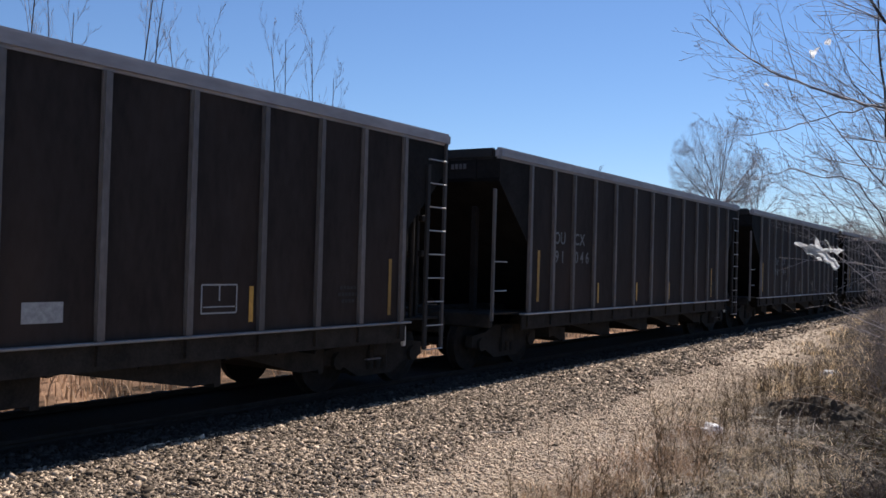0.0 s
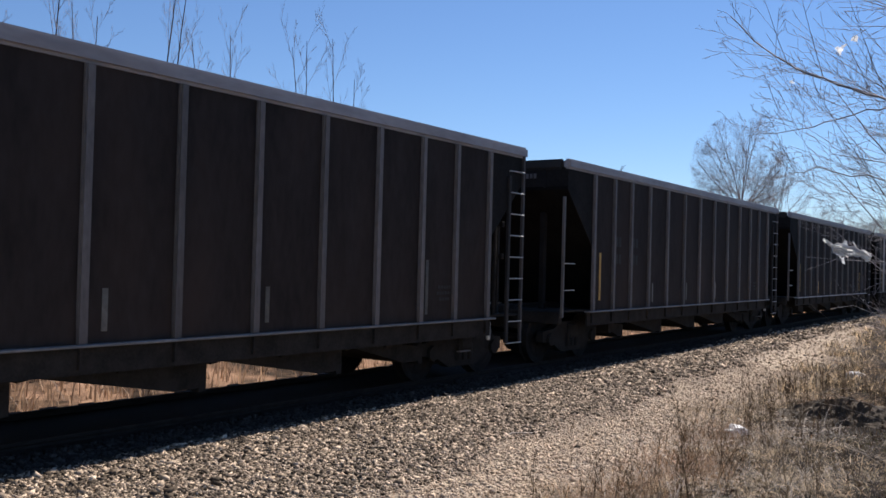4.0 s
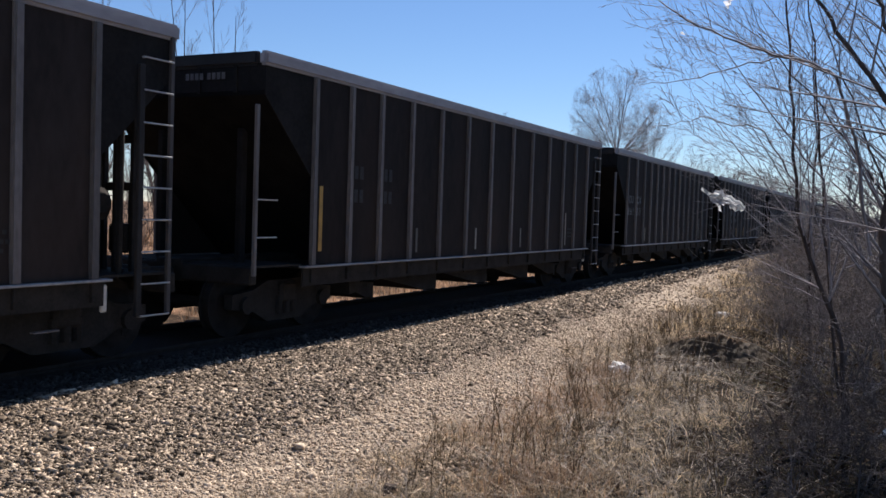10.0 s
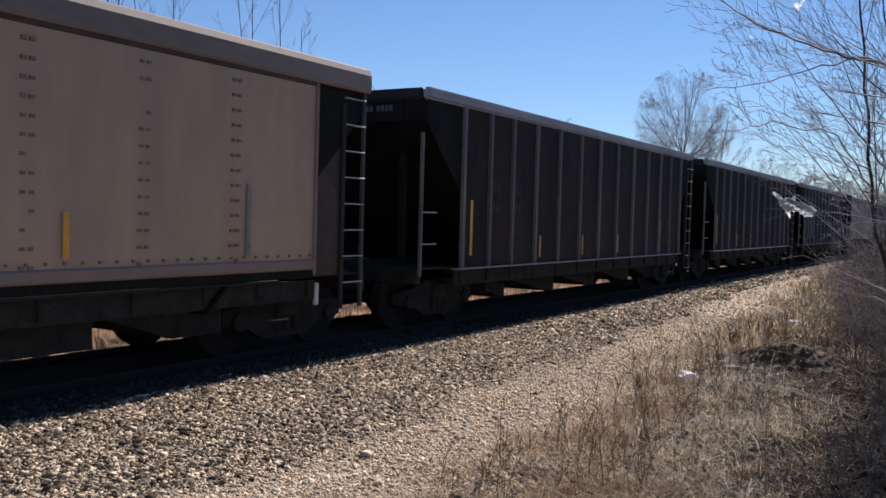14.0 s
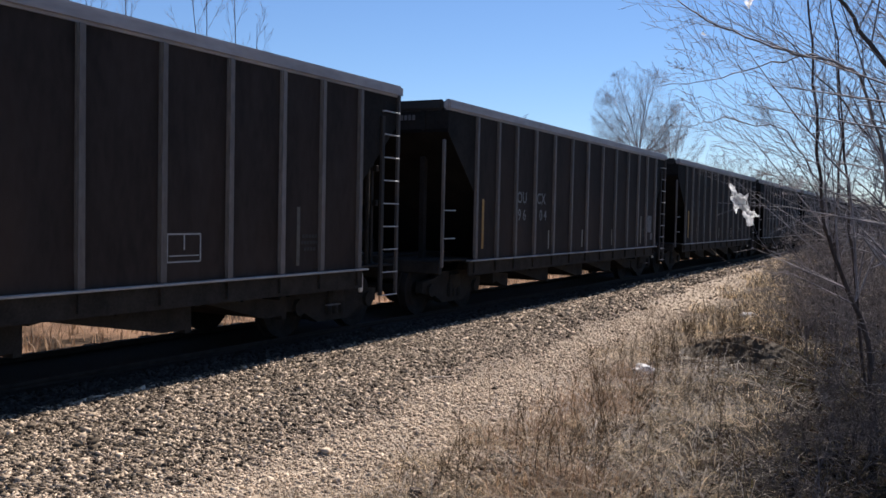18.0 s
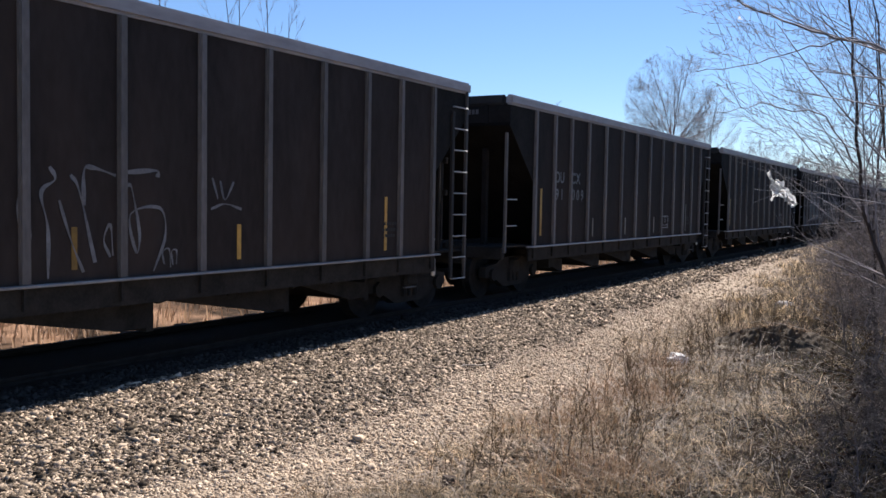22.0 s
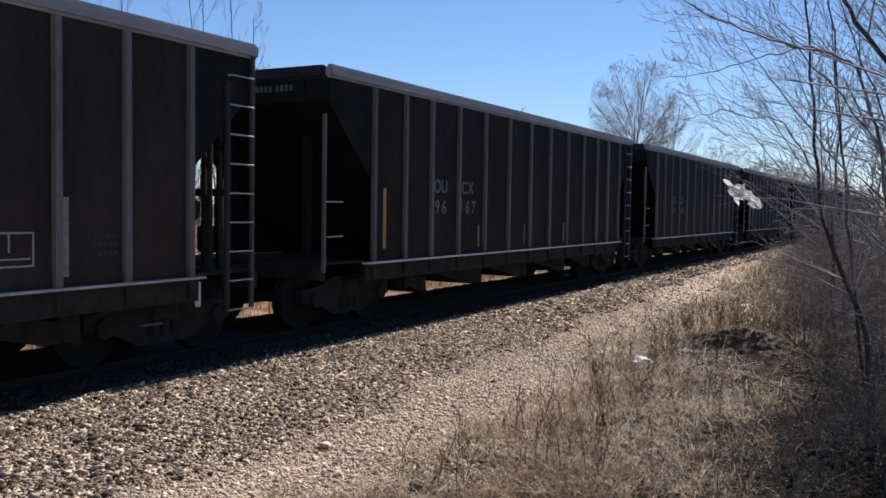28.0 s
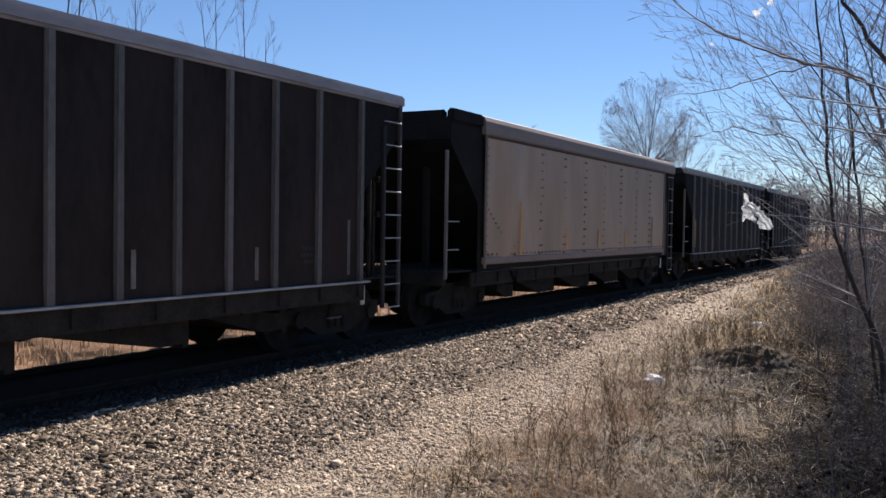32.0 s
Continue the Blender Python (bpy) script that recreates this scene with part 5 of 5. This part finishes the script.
def blades(name, n, place, height, width, mat, lean=0.5, seed=5):
    """Curved dry blades, each a strip of three faces."""
    g = np.random.default_rng(seed)
    x, y = place(g, n)
    n = len(x)
    z = ground_z(x, y) - 0.02
    h = height * g.lognormal(0, 0.4, n)
    a = g.uniform(0, 2 * np.pi, n)
    l = h * lean * g.uniform(0.2, 1.3, n)
    w = width * g.uniform(0.6, 1.4, n)
    dx, dy = np.cos(a), np.sin(a)
    px, py = -dy * w, dx * w
    rows = []
    for t, k in ((0, 1.0), (0.5, 0.8), (1.0, 0.15)):
        cx, cy, cz = x + dx * l * t * t, y + dy * l * t * t, z + h * t * (1 - 0.25 * t * lean)
        rows += [np.stack([cx - px * k, cy - py * k, cz], -1), np.stack([cx + px * k, cy + py * k, cz], -1)]
    verts = np.stack(rows, 1).reshape(-1, 3)
    q = np.array([[0, 1, 3, 2], [2, 3, 5, 4]])
    faces = (np.arange(n)[:, None, None] * 6 + q[None]).reshape(-1, 4)
    return new(name, raw_mesh(name, verts, faces, mat))


def clumped(xr, yr, clumps, spread):
    def place(g, n):
        cx, cy = g.uniform(*xr, clumps), g.uniform(yr[0], yr[1], clumps)
        keep = (cx > verge_x(cy) + g.normal(0, 0.25, clumps)) & (np.hypot((cx + 2.4) / 1.1, (cy - 13.4) / 1.5) > 1) & (np.hypot(cx + 3.3, (cy - 11.2) / 1.8) > 0.35) & (g.uniform(size=clumps) < 1.0 - 0.5 * np.clip(cx + 2.9, 0, 2.0)) & (g.uniform(size=clumps) < 0.62 + 0.5 * wave(cx, cy, 1.9, 3))
        cx, cy = cx[keep], cy[keep]
        i = g.integers(0, len(cx), n)
        return cx[i] + g.normal(0, spread, n), cy[i] + g.normal(0, spread, n)
    return place


tagged(blades("dry_grass", 34000, clumped((-4.8, 3.0), (3.5, 16), 2600, 0.12), 0.12, 0.0024, STRAW, 1.9), "dry tan winter grass on the verge", "grass", kind="stuff")


def olive_place(g, n):
    x, y = g.uniform(-4.0, 2.6, n), 4.5 + 15 * g.uniform(size=n) ** 1.1
    keep = (x > verge_x(y) + 0.25) & (g.uniform(size=n) < 0.35 + 0.6 * np.clip(wave(x, y, 1.2, 5) + 0.35 * (x + 2.0), 0, 1)) & (np.hypot((x + 2.4) / 0.9, (y - 13.4) / 1.0) > 1)
    return x[keep], y[keep]


tagged(blades("olive_grass", 60000, olive_place, 0.075, 0.0028, OLIVE, 1.3, seed=21), "short olive-brown winter turf on the verge", "grass", kind="stuff")
tagged(blades("bent_straws", 1500, clumped((-4.4, 2.0), (4.5, 14), 500, 0.3), 0.34, 0.0022, PALE_TWIG, 2.6, seed=22), "long pale bent straws lying over the turf", "grass", kind="stuff")
tagged(blades("far_dry_grass", 22000, clumped((-8.0, 5.0), (15, 50), 1600, 0.2), 0.22, 0.008, STRAW, 1.2, seed=6), "dry tan grass along the verge", "grass", kind="stuff")
tagged(blades("bank_grass", 26000, lambda g, n: (g.uniform(-22, -10.9, n), g.uniform(4, 60, n)), 0.28, 0.012, BANK_STRAW, seed=7), "dry tan grass on the bank behind the track", "grass", kind="stuff")


tagged(blades("near_dry_grass", 9000, lambda g, n: (g.uniform(-3.3, 6, n), g.uniform(-7, 3.6, n)), 0.17, 0.0035, STRAW, 1.6, seed=9), "dry winter grass where the verge widens", "grass", kind="stuff")


def tufts(g, n):
    c = np.array([(-3.35, 11.0), (-3.0, 7.4), (-2.6, 14.4), (-3.1, 9.1), (-2.3, 6.0)])[g.integers(0, 5, n)]
    return c[:, 0] + g.normal(0, 0.3, n), c[:, 1] + g.normal(0, 0.45, n)


tagged(blades("rusty_grass", 6500, tufts, 0.16, 0.003, RUST_GRASS, 1.1, seed=8), "rust-brown dry grass tufts on the verge", "grass", kind="stuff")


def leaf_litter(n, seed):
    """Fallen leaves, each a bent pair of faces."""
    g = np.random.default_rng(seed)
    x, y = g.uniform(-3.6, 3.0, n), 4 + 16 * g.uniform(size=n) ** 1.2
    keep = (x > verge_x(y) + 0.3) & (g.uniform(size=n) < 0.25 + 0.3 * np.clip(x + 2.8, 0, 2.4))
    x, y = x[keep], y[keep]
    n = len(x)
    c = np.stack([x, y, ground_z(x, y) + g.uniform(0.005, 0.06, n)], -1)
    a, s = g.uniform(0, 2 * np.pi, n), g.uniform(0.014, 0.036, n)
    u = np.stack([np.cos(a), np.sin(a), g.normal(0, 0.5, n)], -1) * s[:, None]
    v = np.stack([-np.sin(a), np.cos(a), g.normal(0, 0.5, n)], -1) * s[:, None] * 0.6
    lift = np.stack([np.zeros(n), np.zeros(n), s * 0.35], -1)
    verts = np.stack([c - u, c - v + lift, c + u, c + v + lift * 0.6], 1).reshape(-1, 3)
    faces = (np.arange(n)[:, None, None] * 4 + np.array([[0, 1, 2], [0, 2, 3]])[None]).reshape(-1, 3)
    return tagged(new("leaf_litter", raw_mesh("leaf_litter", verts, faces, LEAF)), "fallen brown leaves under the shrubs", "leaves", kind="stuff")


leaf_litter(15000, 14)


def weeds(name, n, place, height, seed, mat, label):
    r = random.Random(seed)
    segs = []
    for _ in range(n):
        x, y = place(r)
        a, b = grow(r, (x, y, float(ground_z(x, y)) - 0.03), height * r.uniform(0.5, 1.3), 0.004, lean=(r.gauss(0, 0.12), r.gauss(0, 0.12)), levels=2, split=(3, 5), angle=38,
                    bare=0.3, shrink=0.32, wobble=4)
        segs += [(*s[:6], max(s[6], 0.0018), max(s[7], 0.0011)) for s in a + b]
    return tagged(new(name, tubes(name, segs, mat, 3)), label, "weeds", kind="stuff")


def on_verge(r):
    while True:
        x, y = r.uniform(-4.6, 1.5), r.uniform(5.2, 18)
        if x > float(verge_x(np.array(y))) and r.random() < 1.1 - 0.35 * max(0, x + 2.6):
            return x, y


weeds("weed_stems", 300, on_verge, 0.5, 4, WEED, "dead brown weed stems in the verge")
weeds("tall_weeds", 46, lambda r: (r.gauss(-3.1, 0.4), r.uniform(7.5, 15)), 0.62, 5, WEED, "tall dead weed stalks at the edge of the gravel")


def canes(n, seed):
    """Long pale bramble canes that arch over the shrubs."""
    r = random.Random(seed)
    segs = []
    for _ in range(n):
        p = Vector((r.uniform(-1.7, 1.4), r.uniform(8.5, 16), 0))
        p.z = float(ground_z(p.x, p.y))
        d = Vector((r.uniform(-1.5, -0.2), r.uniform(-0.4, 0.4), r.uniform(0.7, 1.5))).normalized()
        rad = r.uniform(0.003, 0.0055)
        for i in range(9):
            d = (d + Vector((r.gauss(-0.05, 0.11), r.gauss(0, 0.11), r.gauss(-0.1, 0.08)))).normalized()
            q = p + d * 0.26
            segs.append((*p, *q, rad, rad * 0.9))
            rad *= 0.88
            p = q
    return tagged(new("bramble_canes", tubes("bramble_canes", segs, PALE_TWIG, 4)), "pale dry bramble canes arching over the verge", "brambles", kind="stuff")


canes(20, 12)


# ---- litter, stones and the turned soil ----
def crumple(name, size, seed, mat, cuts=2):
    bm = bmesh.new()
    bmesh.ops.create_icosphere(bm, subdivisions=cuts, radius=0.5)
    r = random.Random(seed)
    for v in bm.verts:
        v.co = Vector((v.co.x * size[0], v.co.y * size[1], v.co.z * size[2])) * r.uniform(0.6, 1.25)
    return link(name, bm, mat)


def litter(seed, x, y, size, label):
    ob = new("litter", crumple("litter", size, seed, PAPER))
    ob.location = (x, y, float(ground_z(x, y)) + size[2] * 0.1)
    return tagged(ob, label, "litter", "litter on the verge")


litter(1, -3.27, 11.4, (0.32, 0.24, 0.22), "crumpled white litter in dry grass")
litter(2, -3.32, 19.2, (0.4, 0.34, 0.24), "crumpled pale litter beside the gravel")
litter(3, -0.02, 9.2, (0.25, 0.2, 0.17), "crumpled white litter under the shrubs")


def mound():
    bm = bmesh.new()
    bmesh.ops.create_grid(bm, x_segments=40, y_segments=24, size=0.5)
    for v in bm.verts:
        q = max(0.0, 1 - (v.co.x ** 2 + v.co.y ** 2) * 4)
        h = q ** 0.8 * (0.42 + 0.5 * noise.noise(v.co * 9) * 0.6 + 0.25 * noise.noise(v.co * 25))
        v.co = Vector((v.co.x * 1.75, v.co.y * 1.3, h * 0.5 - 0.04))
    ob = new("soil_mound", link("soil_mound", bm, SOIL))
    ob.matrix_basis = pose(-2.45, 13.75, float(ground_z(-2.45, 13.75)), 0, 0, 15)
    tagged(ob, "low mound of dark turned soil in the grass", "soil mound")


mound()


def stick(name, seed, x, y, turn, length, rad, label, mat=PALE_TWIG, category="stick"):
    r = random.Random(seed)
    segs, p = [], Vector((-length / 2, 0, 0))
    for i in range(6):
        q = p + Vector((length / 6, r.gauss(0, 0.02), r.gauss(0, 0.008)))
        segs.append((*p, *q, rad, rad * 0.9))
        p = q
    ob = new(name, chain(name, segs, mat, 6))
    ob.matrix_basis = pose(x, y, float(ground_z(x, y)) + rad * 1.2, 0, 0, turn)
    return tagged(ob, label, category)


stick("stick", 1, -5.29, 9.6, 70, 0.45, 0.012, "short dry stick lying on gravel")
stick("stick", 2, -2.75, 7.1, 20, 0.6, 0.010, "dry stick lying at the grass edge")


def stump():
    bm = rod((0, 0, -0.08), (0.02, 0.01, 0.10), 0.055, 9, r2=0.045)
    for v in bm.verts:
        v.co += noise.noise_vector(v.co * 14) * 0.014
    ob = new("stump", link("stump", bm, BARK))
    ob.location = (-3.16, 5.37, float(ground_z(-3.16, 5.37)))
    tagged(ob, "small cut stump at the grass edge", "stump")


stump()


# ---- plastic film caught in the twigs; the large one flaps in the wind ----
def film_mesh(name, w, h, seed, cols=9, rows=17):
    """A torn strip of thin film that hangs from its upper end, folded lengthwise, with a ragged outline."""
    r = random.Random(seed)
    bm, grid = bmesh.new(), []
    sway, width = 0.0, 0.25
    for k in range(rows):
        t = k / (rows - 1)
        sway += r.gauss(0, 0.2)
        width = max(0.12, min(1.0, width + r.gauss(0.12 if t < 0.4 else -0.08, 0.3)))
        row = []
        for i in range(cols):
            u = i / (cols - 1) - 0.5
            fold = 0.3 * math.sin(u * 11 + seed + t * 3) + 0.22 * noise.noise(Vector((u * 5, t * 7, seed)))
            row.append(bm.verts.new(((u * width + sway * 0.6) * w + 0.1 * w * noise.noise(Vector((u * 6, t * 9, seed + 4))), fold * w * 0.6, -t * h)))
        grid.append(row)
    for a, b in zip(grid, grid[1:]):
        for i in range(cols - 1):
            bm.faces.new((a[i], a[i + 1], b[i + 1], b[i]))
    bmesh.ops.solidify(bm, geom=list(bm.faces), thickness=0.002)
    return link(name, bm, PLASTIC, True)


def torn_sheet(name, size, lobes, seed, mat, rings=9, steps=54, slim=1.0):
    """A crumpled torn sheet of film: a ragged star of uneven lobes with deep folds, held at its middle."""
    r = random.Random(seed)
    arms = [(r.uniform(0, 2 * math.pi), r.uniform(0.5, 1.0), r.uniform(0.25, 0.6)) for _ in range(lobes)]

    def reach(a):
        out = 0.36
        for at, far, wide in arms:
            d = (a - at + math.pi) % (2 * math.pi) - math.pi
            out = max(out, far * math.exp(-(d / wide) ** 2))
        return out * (1 + 0.28 * noise.noise(Vector((math.cos(a) * 4, math.sin(a) * 4, seed))) + 0.2 * noise.noise(Vector((math.cos(a) * 13, math.sin(a) * 13, seed))))

    bm = bmesh.new()
    core = bm.verts.new((0, 0, 0))
    grid = []
    for k in range(1, rings + 1):
        row = []
        for i in range(steps):
            a = 2 * math.pi * i / steps
            q = size * reach(a) * k / rings
            u, v = q * math.cos(a) * slim, q * math.sin(a)
            fold = noise.noise(Vector((u * 14, v * 14, seed))) * 0.1 + noise.noise(Vector((u * 33, v * 33, seed + 5))) * 0.05
            row.append(bm.verts.new((u + 0.15 * fold, fold * 0.9 * min(1.0, size * 6), v + 0.25 * size * noise.noise(Vector((u * 9, v * 9, seed + 9))))))
        grid.append(row)
    for i in range(steps):
        bm.faces.new((core, grid[0][i], grid[0][(i + 1) % steps]))
    hole = random.Random(seed + 1)
    for a, b in zip(grid, grid[1:]):
        for i in range(steps):
            if hole.random() > 0.05:
                bm.faces.new((a[i], b[i], b[(i + 1) % steps], a[(i + 1) % steps]))
    bmesh.ops.solidify(bm, geom=list(bm.faces), thickness=0.0015)
    return link(name, bm, mat, True)


BAG = (-2.08, 10.83, 2.1)
bag = tagged(new("plastic_bag"), "torn white plastic bag flapping on a branch", "plastic bag")
bag.location = BAG
bag_pieces = [part("film_piece", torn_sheet("film_piece", 0.25, 5, 3, PLASTIC, slim=0.62), bag, pose(0, 0, -0.1)), part("film_piece", film_mesh("film_piece", 0.09, 0.4, 8), bag, pose(0.02, 0.0, -0.02)),
              part("film_piece", torn_sheet("film_piece", 0.17, 4, 15, PLASTIC, slim=0.55), bag, pose(0.06, 0.01, -0.3))]
for k, (x, y, z, w) in enumerate(((-1.94, 8.4, 3.52, 0.04), (-1.54, 8.4, 3.76, 0.075), (-1.42, 8.4, 3.84, 0.07), (-0.30, 9.46, 2.25, 0.065), (-0.47, 9.46, 2.25, 0.05), (-0.58, 9.44, 2.28, 0.04))):
    ob = new("plastic_scrap", torn_sheet("plastic_scrap", w, 3, 20 + k, SCRAP, 5, 30))
    ob.location = (x, y, z)
    ob.rotation_euler = (0.2, 0.3 * k, 0.5 * k)
    tagged(ob, "white plastic scrap caught in bare twigs", "plastic scrap", "plastic scraps in the twigs")


# ---- ties: the nearest as pieces, the rest joined ----
def ties():
    me = link("tie", box(2.6, 0.23, 0.18, (0, 0, 0), 0.015), TIE)
    top = tagged(new("track_bed"), "dark creosoted timber ties under the rails", "ties", kind="structure")
    for k in range(110):
        part("tie", me, top, pose(TRACK + random.uniform(-0.03, 0.03), -6 + k * 0.5, -0.235, 0, random.uniform(-0.5, 0.5), random.uniform(-1, 1)))
    bm = bmesh.new()
    for k in range(300):
        box(2.6, 0.23, 0.18, (TRACK, 49 + k * 0.5, -0.235), bm=bm)
    tagged(part("far_ties", link("far_ties", bm, TIE), top), kind="stuff")


ties()

# ---- what moves: the train, its wheels and the bag ----
# where the rear of the first car would stand, second by second
TRAIN_Y = [-4.45, -23.42, -43.87, -63.54, -82.90, -102.26, -121.56, -142.27, -160.97, -181.19, -200.87, -219.66, -239.98, -258.85, -278.66, -298.46, -318.34, -338.12, -356.81, -377.19, -395.98, -416.32, -435.83, -454.64, -474.82, -493.75, -513.45, -533.08, -552.71, -572.18, -590.99, -611.16, -629.70]


def motions():
    for k, car in enumerate(train):
        walk(car, [(t, pose(TRACK, y + k * CAR_PITCH - 7.13, 0)) for t, y in enumerate(TRAIN_Y)])
    keyed = {}
    for axle, wy in WHEELSETS:
        if wy not in keyed:
            # wheels of 0.457 m radius at 19.7 m/s
            walk(axle, [(k / FPS, pose(0, wy, 0.457, math.degrees(k / FPS * 19.7 / 0.457))) for k in range(32 * FPS + 1)])
            keyed[wy] = axle
        else:
            axle.rotation_mode = "QUATERNION"
            keys = axle.animation_data_create()
            keys.action = keyed[wy].animation_data.action
            keys.action_slot = keyed[wy].animation_data.action_slot
    # the bag streams flat before the seventh second and hangs slanting after it
    r = random.Random(77)
    lean = lambda t: float(np.interp(t, (0, 2, 3, 6.5, 8, 9, 17, 22, 28, 32), (-72, -55, -52, -62, -36, -42, -42, -36, -44, -28)))
    walk(bag, [(k * 0.25, pose(*BAG, r.gauss(0, 8), lean(k * 0.25) + r.gauss(0, 6), r.gauss(0, 14))) for k in range(129)])
    for i, piece in enumerate(bag_pieces):
        p = piece.location.copy()
        walk(piece, [(k * 0.25, pose(*p, r.gauss(0, 10), r.gauss((0, -4, 10)[i], 12), r.gauss(0, 14))) for k in range(129)])


motions()
